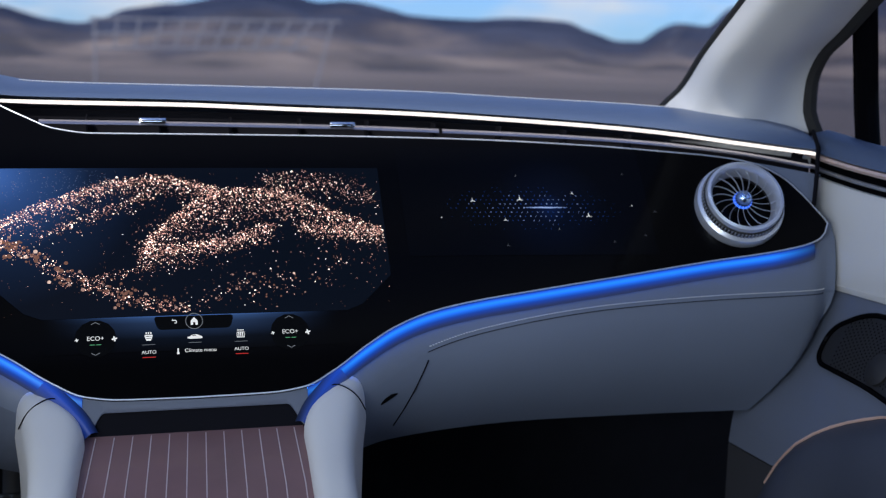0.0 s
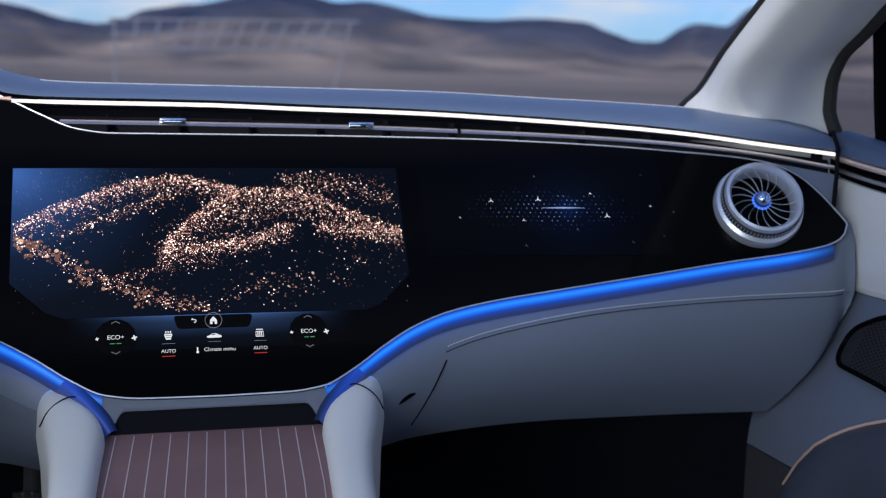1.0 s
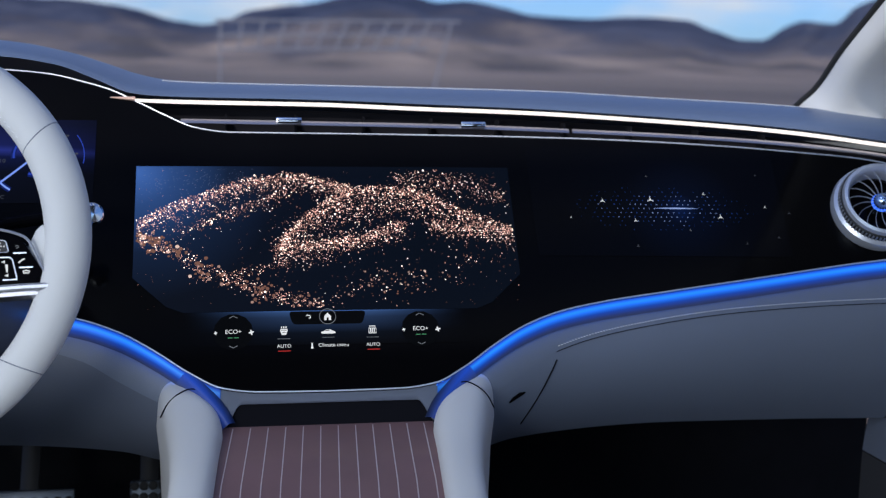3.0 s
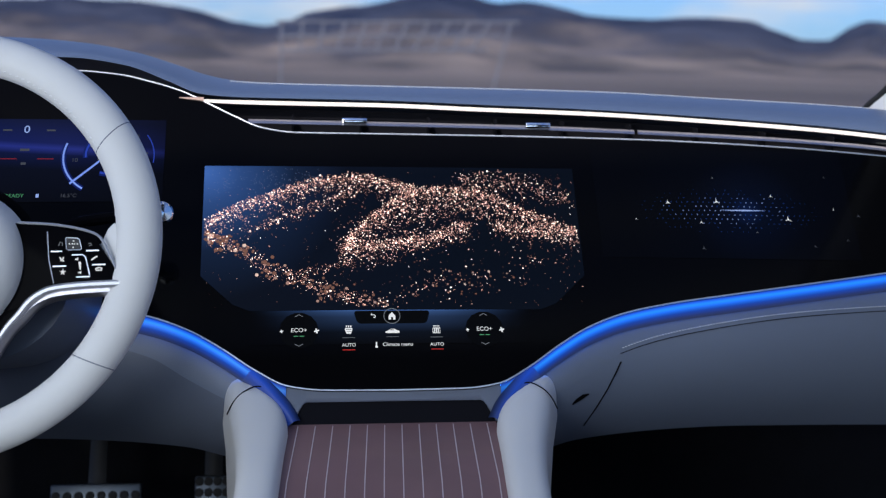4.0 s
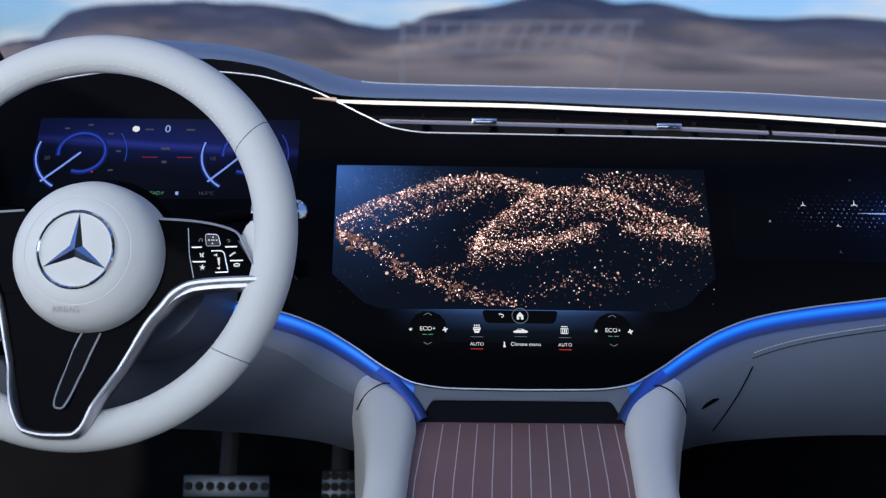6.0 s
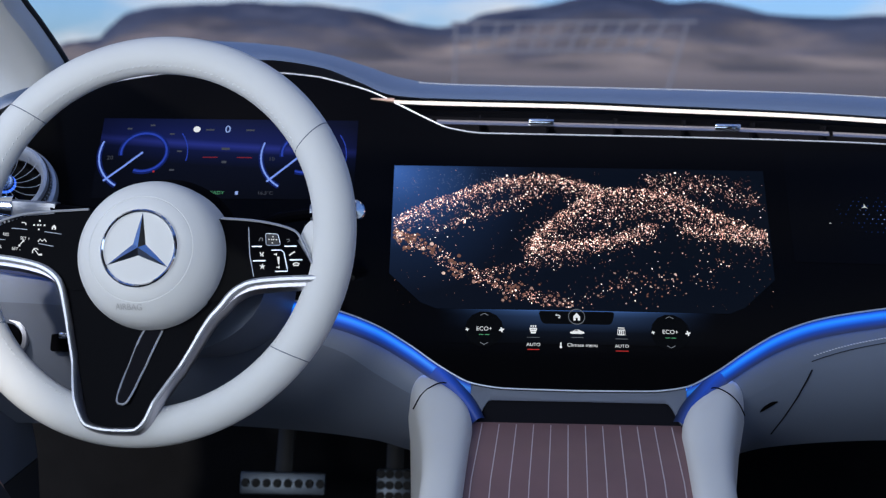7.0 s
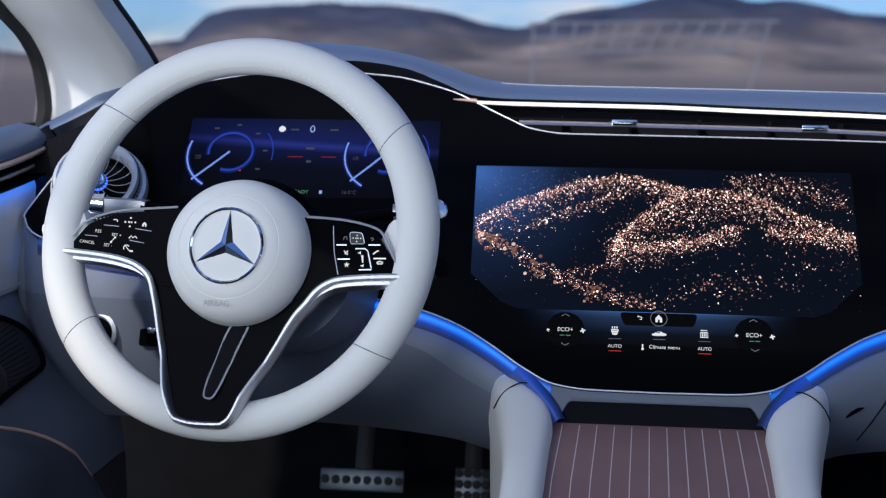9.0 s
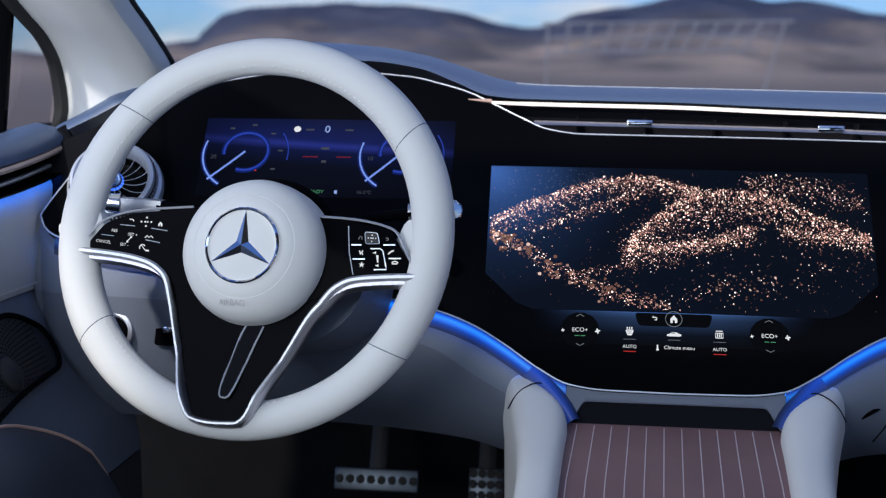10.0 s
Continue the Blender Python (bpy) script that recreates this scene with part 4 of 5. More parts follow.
for x, z, r, mat in ((0.303, 0.9006, 0.0036, WHITE_UI), (0.356, 0.902, 0.0042, WHITE_UI), (0.430, 0.8852, 0.0040, WHITE_UI), (0.336, 0.8809, 0.0026, WHITE_UI), (0.416, 0.9083, 0.0024, WHITE_UI), (0.394, 0.8716, 0.0018, GREY_UI), (0.266, 0.8837, 0.0016, WHITE_UI),
                     (0.356, 0.9264, 0.0016, GREY_UI), (0.478, 0.9286, 0.0016, FAINT_UI), (0.481, 0.8956, 0.0018, WHITE_UI), (0.506, 0.8898, 0.0024, FAINT_UI), (0.489, 0.8652, 0.0020, FAINT_UI), (0.334, 0.8555, 0.0028, FAINT_UI), (0.453, 0.8588, 0.0020, FAINT_UI)):
    star = []
    for k in range(6):
        a, q = radians(90 + 60 * k), r if k % 2 == 0 else r * 0.16
        star.append((x + q * math.cos(a), z + 0.82 * q * math.sin(a)))
    part("star_light", plate(star, 0.0002, lambda u, v, h: on_face(u, v, 0.0013 + h)), mat, side_screen, "small three-pointed star of light", smooth=False)
part("flare", loft([[on_face(x, 0.8935 + 0.0007 * w * s_, 0.0012) for s_ in (1, -1)] for x, w in ((0.358, 0.05), (0.37, 0.6), (0.383, 1.0), (0.396, 0.6), (0.408, 0.05))], closed=False), PALE_UI, side_screen, "pale blue streak of light")


def lettering(text, size, place, mat, parent, name="lettering", squash=0.82, align="CENTER"):
    """Flat lettering in the built-in font, laid by place(u, v)."""
    cu = bpy.data.curves.new(name, "FONT")
    cu.body, cu.size, cu.align_x, cu.align_y = text, size, align, "CENTER"
    ob = bpy.data.objects.new(name, cu)
    scene.collection.objects.link(ob)
    me = bpy.data.meshes.new_from_object(ob.evaluated_get(bpy.context.evaluated_depsgraph_get()))
    bpy.data.objects.remove(ob)
    bpy.data.curves.remove(cu)
    for v in me.vertices:
        v.co = place(v.co.x, v.co.y * squash)
    me.materials.clear()
    me.materials.append(mat)
    o = new(name, me)
    o.parent = parent
    return o


def on_screen(x, z, h=0.0013):
    return lambda u, v: on_face(x + u, z + v, h)


def bars(items, mat, name, parent, label="", h=0.0013):
    """Small flat marks on a screen: (x, z, width, height)."""
    bm = bmesh.new()
    for x, z, w, t in items:
        bm.faces.new([bm.verts.new(on_face(x + a * w / 2, z + b * t / 2, h)) for a, b in ((-1, -1), (1, -1), (1, 1), (-1, 1))])
    return part(name, bm, mat, parent, label, smooth=False)


def stroke(line, w, mat, name, parent, h=0.0013, label=""):
    """A drawn line on a screen."""
    sec = []
    for i, (x, z) in enumerate(line):
        a, b = line[max(0, i - 1)], line[min(len(line) - 1, i + 1)]
        d = Vector((b[0] - a[0], b[1] - a[1])).normalized()
        sec.append([on_face(x - d.y * w, z + d.x * w, h), on_face(x + d.y * w, z - d.x * w, h)])
    return part(name, loft(sec, closed=False), mat, parent, label, smooth=False)


def arc_line(x, z, r, a0, a1, n=24):
    return [(x + r * math.cos(radians(a0 + (a1 - a0) * i / n)), z + 0.82 * r * math.sin(radians(a0 + (a1 - a0) * i / n))) for i in range(n + 1)]


for x in (-0.0935, 0.0935):
    lettering("ECO+", 0.0062, on_screen(x, 0.7785), WHITE_UI, menu)
    dots([(x, 0.7785, 0.0195)], DARK_UI, "dial_face", menu, "round black dial", 0.0009)
    bars([(x - 0.003, 0.7733, 0.0046, 0.0007), (x + 0.003, 0.7733, 0.0046, 0.0007)], GREEN_UI, "level_mark", menu, h=0.0014)
    for sz, dz in ((1, 0.7915), (-1, 0.7655)):
        stroke([(x - 0.004, dz - sz * 0.0009), (x, dz + sz * 0.0009), (x + 0.004, dz - sz * 0.0009)], 0.0003, GREY_UI, "arrow_mark", menu)
    for fx, q in ((x - 0.0172, 0.0013), (x + 0.0175, 0.0020)):
        fan = []
        for k in range(24):
            a = 2 * math.pi * k / 24
            r = q * (1.0 + 0.42 * math.sin(4 * a + 0.6))
            fan.append((fx + r * math.cos(a), 0.7778 + 0.85 * r * math.sin(a)))
        part("fan_mark", plate(fan, 0.0002, lambda u, v, h: on_face(u, v, 0.0014 + h)), WHITE_UI, menu, smooth=False)
for x in (-0.0440, 0.0445):
    lettering("AUTO", 0.0050, on_screen(x, 0.7650), WHITE_UI, menu)
    bars([(x, 0.7608, 0.0125, 0.0007)], RED_UI, "underline_mark", menu)
    bars([(x, 0.7715, 0.0125, 0.0004)], GREY_UI, "divider_mark", menu)
    if x < 0:
        part("demist_mark", plate([(x - 0.0036, 0.7800), (x - 0.0038, 0.7788), (x - 0.0022, 0.7750), (x + 0.0022, 0.7750), (x + 0.0038, 0.7788), (x + 0.0036, 0.7800)], 0.0002, lambda u, v, h: on_face(u, v, 0.0013 + h)), WHITE_UI, menu, smooth=False)
        bars([(x - 0.0022, 0.7815, 0.0012, 0.0018), (x, 0.7815, 0.0012, 0.0018), (x + 0.0022, 0.7815, 0.0012, 0.0018)], WHITE_UI, "demist_mark", menu)
        bars([(x, 0.7786, 0.0056, 0.0004), (x, 0.7768, 0.0044, 0.0004)], DARK_UI, "demist_mark", menu, h=0.0015)
    else:
        stroke([(x - 0.0036, 0.7752), (x + 0.0036, 0.7752), (x + 0.0036, 0.7795), (x - 0.0036, 0.7795), (x - 0.0036, 0.7752)], 0.0004, WHITE_UI, "demist_mark", menu)
        bars([(x - 0.0018, 0.7776, 0.0010, 0.0036), (x, 0.7776, 0.0010, 0.0036), (x + 0.0018, 0.7776, 0.0010, 0.0036), (x, 0.7813, 0.0066, 0.0008)], WHITE_UI, "demist_mark", menu)
lettering("Climate menu", 0.0054, on_screen(0.0050, 0.7652), WHITE_UI, menu)
bars([(-0.0165, 0.7652, 0.0014, 0.0045), (-0.0165, 0.7632, 0.0024, 0.0016)], WHITE_UI, "thermometer_mark", menu)
part("car_mark", plate([(-0.0072, 0.7758), (-0.0070, 0.7768), (-0.0046, 0.7774), (-0.0022, 0.7789), (0.0020, 0.7790), (0.0046, 0.7778), (0.0070, 0.7772), (0.0073, 0.7758), (0.0050, 0.7753), (-0.0050, 0.7753)], 0.0002, lambda u, v, h: on_face(u, v, 0.0013 + h)), WHITE_UI, menu, "white car symbol", smooth=False)
bars([(-0.0008, 0.7781, 0.0040, 0.0007)], DARK_UI, "car_mark", menu, h=0.0015)
bars([(0, 0.7720, 0.0125, 0.0004)], GREY_UI, "divider_mark", menu)
part("menu_tab", plate(rounded([(-0.035, 0.784), (0.035, 0.784), (0.039, 0.7955), (-0.039, 0.7955)], 0.004), 0.0003, lambda u, v, h: on_face(u, v, 0.0011 + h)), DARK_UI, menu, "black rounded tab")
stroke(arc_line(0, 0.7905, 0.0082, 0, 360, 32), 0.0003, GREY_UI, "home_ring", menu, 0.0016)
part("home_mark", plate([(-0.0034, 0.7872), (-0.0010, 0.7872), (-0.0010, 0.7895), (0.0010, 0.7895), (0.0010, 0.7872), (0.0034, 0.7872), (0.0034, 0.7907), (0.0, 0.7940), (-0.0034, 0.7907)], 0.0002, lambda u, v, h: on_face(u, v, 0.0016 + h)), WHITE_UI, menu, "white home symbol", smooth=False)
stroke([(-0.0190, 0.7893), (-0.0172, 0.7893), (-0.0168, 0.7908), (-0.0180, 0.7916), (-0.0215, 0.7916), (-0.0200, 0.7928)], 0.0004, WHITE_UI, "back_mark", menu, 0.0016)
bars([(0.0145, 0.7902, 0.0024, 0.0018), (0.0215, 0.7902, 0.0024, 0.0018), (0.0268, 0.7902, 0.0024, 0.0018)], DARK_UI, "symbol_mark", menu, h=0.0017)

CLUSTER_UI = glow("gauge_blue", (0.04, 0.10, 0.80), 0.50)
CLUSTER_PALE = glow("gauge_pale_blue", (0.22, 0.36, 1.0), 0.85)
GAUGE_HALO = glow("gauge_halo", (0.010, 0.028, 0.24), 0.45)
DULL_RED = glow("screen_dull_red", (0.55, 0.04, 0.06), 0.35)
for gx, first in ((-0.459, "20"), (-0.290, "10")):
    stroke(arc_line(gx, 0.943, 0.0455, 165, 238), 0.0026, GAUGE_HALO, "gauge_halo", driver, 0.0010)
    stroke(arc_line(gx, 0.945, 0.0240, -110, 190, 40), 0.0024, GAUGE_HALO, "gauge_halo", driver, 0.0010)
    stroke(arc_line(gx, 0.943, 0.0455, 160, 238), 0.0009, CLUSTER_PALE, "gauge_arc", driver)
    stroke(arc_line(gx, 0.943, 0.0455, -10, 35), 0.0005, CLUSTER_UI, "gauge_arc", driver)
    stroke(arc_line(gx, 0.945, 0.0235, -110, 190, 40), 0.0010, CLUSTER_UI, "gauge_ring", driver)
    stroke([(gx - 0.001, 0.945), (gx - 0.018, 0.931), (gx - 0.037, 0.916)], 0.0010, CLUSTER_PALE, "needle", driver)
    lettering(first, 0.0065, on_screen(gx - 0.034, 0.939), FAINT_UI, driver)
    for k in range(5):
        a = radians(120 - 38 * k)
        bars([(gx + 0.037 * math.cos(a), 0.943 + 0.030 * math.sin(a), 0.005, 0.0016)], FAINT_UI, "number_mark", driver)
bars([(-0.446, 0.9255, 0.002, 0.0016)], RED_UI, "red_mark", driver)
lettering("0", 0.0125, on_screen(-0.374, 0.969), PALE_UI, driver)
dots([(-0.407, 0.969, 0.0038)], WHITE_UI, "symbol_mark", driver, "round grey warning symbol", 0.0013)
bars([(-0.393, 0.9685, 0.009, 0.0016)], FAINT_UI, "value_mark", driver)
bars([(-0.350, 0.9685, 0.009, 0.0016)], FAINT_UI, "value_mark", driver)
bars([(-0.389, 0.9402, 0.016, 0.0009)], DULL_RED, "red_mark", driver)
bars([(-0.353, 0.9402, 0.016, 0.0009)], DULL_RED, "red_mark", driver)
bars([(-0.374, 0.949, 0.009, 0.0024)], FAINT_UI, "value_mark", driver)
bars([(-0.374, 0.9355, 0.005, 0.0024)], FAINT_UI, "value_mark", driver)
lettering("READY", 0.0058, on_screen(-0.379, 0.9045), GREEN_UI, driver)
bars([(-0.357, 0.9045, 0.003, 0.0034)], PALE_UI, "symbol_mark", driver)
lettering("16.5°C", 0.0058, on_screen(-0.327, 0.9045), FAINT_UI, driver)

# ---- steering wheel ----
WHEEL = pose(-0.3996, 0.77, 0.884, 90 - math.degrees(0.3324), 0, math.degrees(-0.1138))
wheel = thing("steering_wheel", "white leather steering wheel with black spokes and silver trim", "steering wheel", at=WHEEL)
R_RIM = 0.1715


def rim_point(a, b, grow=0.0):
    """On the rim: a round the wheel, b round its section."""
    thick = 0.0185 + 0.0012 * math.cos(2 * (a - radians(200))) + grow
    r = R_RIM + thick * math.cos(b)
    return Vector((r * math.cos(a), r * math.sin(a), 0.0165 / 0.0185 * thick * math.sin(b)))


bm = bmesh.new()
g = [[bm.verts.new(rim_point(2 * math.pi * i / 120, 2 * math.pi * j / 20)) for j in range(20)] for i in range(120)]
for i in range(120):
    for j in range(20):
        bm.faces.new((g[i][j], g[(i + 1) % 120][j], g[(i + 1) % 120][(j + 1) % 20], g[i][(j + 1) % 20]))
rim = part("rim", bm, WHITE, wheel, "smooth off-white leather rim")
for deg in (33, 139, 215, 324):
    pts = [rim_point(radians(deg) + 0.03 * math.cos(b), b, -0.0002) for b in spaced(0, 2 * math.pi * 23 / 24, 23)]
    part("leather_seam", sweep(pts, 0.0005, closed=True, sides=5, up=(math.cos(radians(deg + 90)), math.sin(radians(deg + 90)), 0.01)), LID, rim, "fine seam across the rim")
bm = bmesh.new()
for i in range(150):
    deg = 20 + 320 * i / 150
    if 150 < deg < 200 or deg > 335:
        continue
    a = radians(deg + 14)
    box(0.0008, 0.0022, 0.0009, m=Matrix.Translation(rim_point(a, radians(140))) @ Matrix.Rotation(a + 0.5, 4, "Z"), bm=bm)
tagged(part("rim_stitching", bm, THREAD, rim, "fine white stitching inside the rim", smooth=False), kind="stuff")


def on_wheel(u, v, h):
    return Vector((u, v, h))


left_spoke = rounded([(-0.163, -0.027), (-0.142, 0.002), (-0.114, 0.013), (-0.05, 0.020), (-0.03, -0.05), (-0.063, -0.054), (-0.080, -0.043), (-0.102, -0.036)], 0.006)
right_spoke = rounded([(0.161, -0.033), (0.152, -0.018), (0.135, 0.006), (0.096, 0.014), (0.04, 0.018), (0.03, -0.06), (0.072, -0.059), (0.088, -0.047), (0.108, -0.039)], 0.006)
low_spoke = rounded([(-0.082, -0.042), (-0.067, -0.072), (-0.054, -0.112), (-0.034, -0.168), (-0.027, -0.1735), (0.011, -0.1735), (0.019, -0.168), (0.047, -0.116), (0.064, -0.077), (0.087, -0.043), (0.0, -0.01)], 0.006)
part("left_spoke", plate(left_spoke, 0.014, lambda u, v, h: on_wheel(u, v, 0.010 + h)), GLOSS, wheel, "glossy black spoke with touch buttons")
part("right_spoke", plate(right_spoke, 0.014, lambda u, v, h: on_wheel(u, v, 0.010 + h)), GLOSS, wheel, "glossy black spoke with touch buttons")
def foot(v):
    return 0.0105 * min(1.0, max(0.0, (-v - 0.118) / 0.032))


lower = part("lower_spoke", plate(low_spoke, 0.014, lambda u, v, h: on_wheel(u, v, 0.0085 + foot(v) + h)), GLOSS, wheel, "glossy black V-shaped lower spoke")
slot = [(0.012, -0.080, 0.0095), (0.004, -0.098, 0.0095), (-0.0055, -0.146, 0.0095), (-0.0045, -0.1515, 0.0095), (0.002, -0.1525, 0.0095), (0.0045, -0.149, 0.0095), (0.0135, -0.118, 0.0095), (0.0255, -0.086, 0.0095)]
part("slot", plate(rounded([p[:2] for p in slot], 0.003), 0.002, lambda u, v, h: on_wheel(u, v, 0.0100 + foot(v) + h)), SEAM, lower, "dark slot in the lower spoke")
part("slot_edge", sweep([Vector((p.x, p.y, p.z + foot(p.y))) for p in path_of(slot, 40)], 0.0010, up=(0, 0, 1), sides=6), CHROME, lower, "thin metal edge of the slot")
trim_line_2d = [(-0.1684, -0.0250), (-0.1480, -0.0260), (-0.1219, -0.0280), (-0.0929, -0.0335), (-0.0744, -0.0456), (-0.0662, -0.0662), (-0.0560, -0.1019), (-0.0341, -0.1660), (-0.0290, -0.1715), (-0.0080, -0.1750), (0.0140, -0.1740), (0.0205, -0.1695), (0.0303, -0.1480), (0.0521, -0.1058), (0.0697, -0.0725), (0.0767, -0.0640), (0.0883, -0.0491), (0.1031, -0.0408), (0.1288, -0.0370), (0.1640, -0.0345)]
trim_pts = path_of([(u, v, 0.0125) for u, v in trim_line_2d], 110)
trim_pts = [Vector((p.x, p.y, p.z + foot(p.y))) for p in trim_pts]
part("spoke_trim", sweep(trim_pts, lambda k: 0.0022 + 0.0012 * ease((abs(k - 0.5) - 0.20) / 0.15), 0.0035, up=(0, 0, 1), sides=8), CHROME, wheel, "satin silver trim along the spokes")
part("spoke_trim_back", sweep([p + Vector((0, -0.0045 * ease((abs(p.x) - 0.05) / 0.05), -0.010)) for p in trim_pts], 0.0045, 0.009, up=(0, 0, 1), sides=8), STEEL, wheel, "satin silver flank of the spokes")
part("spoke_edge", sweep(path_of([(-0.166, -0.025, 0.0105), (-0.144, 0.004, 0.0105), (-0.114, 0.0148, 0.0105), (-0.055, 0.021, 0.0105)], 24), 0.0012, up=(0, 0, 1), sides=6), CHROME, wheel, "thin silver upper edge")
part("spoke_edge", sweep(path_of([(0.163, -0.034, 0.0105), (0.154, -0.018, 0.0105), (0.137, 0.0075, 0.0105), (0.096, 0.0155, 0.0105), (0.07, 0.0165, 0.0105)], 24), 0.0012, up=(0, 0, 1), sides=6), CHROME, wheel, "thin silver upper edge")
part("spoke_cover", box(0.050, 0.052, 0.022, 0.009, Matrix.Translation((0.160, -0.010, -0.005)) @ Matrix.Rotation(radians(-22), 4, "Z")), WHITE, wheel, "white leather bridge to the rim")
part("spoke_cover", box(0.050, 0.048, 0.022, 0.009, Matrix.Translation((-0.166, -0.010, -0.005)) @ Matrix.Rotation(radians(24), 4, "Z")), WHITE, wheel, "white leather bridge to the rim")

HUB = Matrix.Translation((0.010, -0.019, -0.006))
pad = part("airbag_pad", lathe([(0.0, 0.0500), (0.020, 0.0497), (0.034, 0.0488), (0.046, 0.0462), (0.0465, 0.0457), (0.047, 0.0460), (0.056, 0.0410), (0.063, 0.0330), (0.0665, 0.0220), (0.0680, 0.010), (0.0690, -0.010), (0.0685, -0.03), (0.064, -0.055), (0.0, -0.056)], 72, m=HUB), WHITE, wheel, "domed off-white leather airbag cover")
emblem = part("emblem_ring", lathe([(0.0310, 0.0485), (0.0318, 0.0510), (0.0332, 0.0518), (0.0345, 0.0508), (0.0350, 0.0480), (0.0310, 0.0485)], 64, m=HUB), POLISH, pad, "round polished metal emblem")
for k in range(3):
    a = radians(90 + 120 * k)
    d, e = Vector((math.cos(a), math.sin(a), 0)), Vector((-math.sin(a), math.cos(a), 0))
    c = Vector((0.010, -0.019, 0.0438))
    bm = bmesh.new()
    tip, mid = bm.verts.new(c + d * 0.0315), bm.verts.new(c + Vector((0, 0, 0.0032)))
    l, r = bm.verts.new(c + (d * 0.5 + e * 0.866) * 0.0068), bm.verts.new(c + (d * 0.5 - e * 0.866) * 0.0068)
    for f in ((mid, tip, l), (mid, r, tip), (mid, l, r), (tip, r, l)):
        bm.faces.new(f)
    part("emblem_arm", bm, POLISH, pad, "polished metal emblem arm", smooth=False)
# Flat letters; the shade of embossing is put into a darker leather tone.
EMBOSS_SHADE = material("emboss_shade_leather", (0.50, 0.49, 0.48), 0.5)
dome = curve_of([(0.0, 0.0500), (0.020, 0.0497), (0.034, 0.0488), (0.046, 0.0462), (0.047, 0.0460), (0.056, 0.0410), (0.063, 0.0330), (0.0665, 0.0220)])
lettering("AIRBAG", 0.0072, lambda u, v: Vector((0.004 + u, -0.0700 + v, dome(math.hypot(0.004 + u - 0.010, -0.0700 + v + 0.019)) - 0.0055)), EMBOSS_SHADE, pad, squash=1.0)
part("column_cover", sweep(path_of([(0.012, -0.030, -0.045), (0.012, -0.030, -0.08), (0.008, -0.025, -0.14), (0.004, -0.02, -0.19)], 12), lambda k: 0.088 + 0.006 * k, lambda k: 0.070, up=(0, 1, 0), sides=32), LID, wheel, "slate grey steering column cover")
part("column_collar", lathe([(0.060, -0.026), (0.074, -0.020), (0.076, -0.010), (0.066, -0.004)], 48, m=HUB), GLOSS, wheel, "black collar behind the airbag cover")


def wheel_marks(items, parent, mat=None, h=0.0106):
    for u, v, w, t in items:
        part("button_mark", plate([(u - w / 2, v - t / 2), (u + w / 2, v - t / 2), (u + w / 2, v + t / 2), (u - w / 2, v + t / 2)], 0.0004, lambda a, b, hh: on_wheel(a, b, h + hh)), mat or WHITE_UI, parent, smooth=False)


def on_spoke(u, v, h=0.0108):
    return lambda a, b: Vector((u + a, v + b - 0.08 * a, h))


for txt, u, v in (("RES", -0.131, -0.0048), ("SET +", -0.1121, -0.0080), ("CANCEL", -0.1408, -0.0156), ("SET -", -0.1194, -0.0178)):
    lettering(txt, 0.0040, on_spoke(u, v), WHITE_UI, wheel, "button_lettering", 1.0)


def wheel_shape(pts, name, mat=None, h=0.0108):
    part(name, plate(pts, 0.0004, lambda a, b, hh: on_wheel(a, b, h + hh)), mat or WHITE_UI, wheel, smooth=False)


def wheel_stroke(pts, w, name, mat=None, h=0.0108):
    part(name, sweep([Vector((u, v, h)) for u, v in pts], w, 0.0003, sides=6), mat or WHITE_UI, wheel)


# left spoke: back arrow, pad of four points, home, speed symbols and their ridges
wheel_stroke([(-0.1172, 0.0066), (-0.1150, 0.0068), (-0.1132, 0.0062), (-0.1130, 0.0046)], 0.0005, "back_mark")
for du, dv in ((0, 0.0040), (0, -0.0040), (-0.0050, 0), (0.0050, 0), (-0.0012, 0), (0.0012, 0)):
    wheel_marks([(-0.1003 + du, 0.0049 + dv, 0.0015, 0.0015)], wheel)
wheel_shape([(-0.0879, 0.0012), (-0.0866, 0.0012), (-0.0866, 0.0028), (-0.0852, 0.0028), (-0.0852, 0.0012), (-0.0839, 0.0012), (-0.0839, 0.0036), (-0.0859, 0.0056), (-0.0879, 0.0036)], "home_mark")
wheel_stroke([(-0.1169, -0.0146), (-0.1136, -0.0102)], 0.0004, "arrow_mark")
wheel_marks([(-0.1169, -0.0146, 0.0017, 0.0017), (-0.1136, -0.0102, 0.0017, 0.0017)], wheel)
wheel_stroke([(-0.0995, -0.0105), (-0.0975, -0.0080), (-0.0955, -0.0100), (-0.0935, -0.0080), (-0.0915, -0.0102)], 0.0005, "distance_mark")
wheel_stroke([(-0.1032, -0.0210), (-0.1036, -0.0188), (-0.1022, -0.0170), (-0.1000, -0.0168), (-0.0984, -0.0180)], 0.0005, "speed_mark")
wheel_stroke([(-0.1028, -0.0168), (-0.0975, -0.0222)], 0.0004, "speed_mark")
wheel_marks([(-0.0958, -0.0222, 0.0032, 0.0016)], wheel)
for a, b in (((-0.0985, -0.0122), (-0.0840, -0.0143)), ((-0.0943, -0.0010), (-0.0780, -0.0028)), ((-0.1260, 0.0012), (-0.1110, 0.0004)), ((-0.1440, -0.0090), (-0.1310, -0.0098))):
    wheel_stroke([a, b], 0.0004, "button_ridge", VANE)
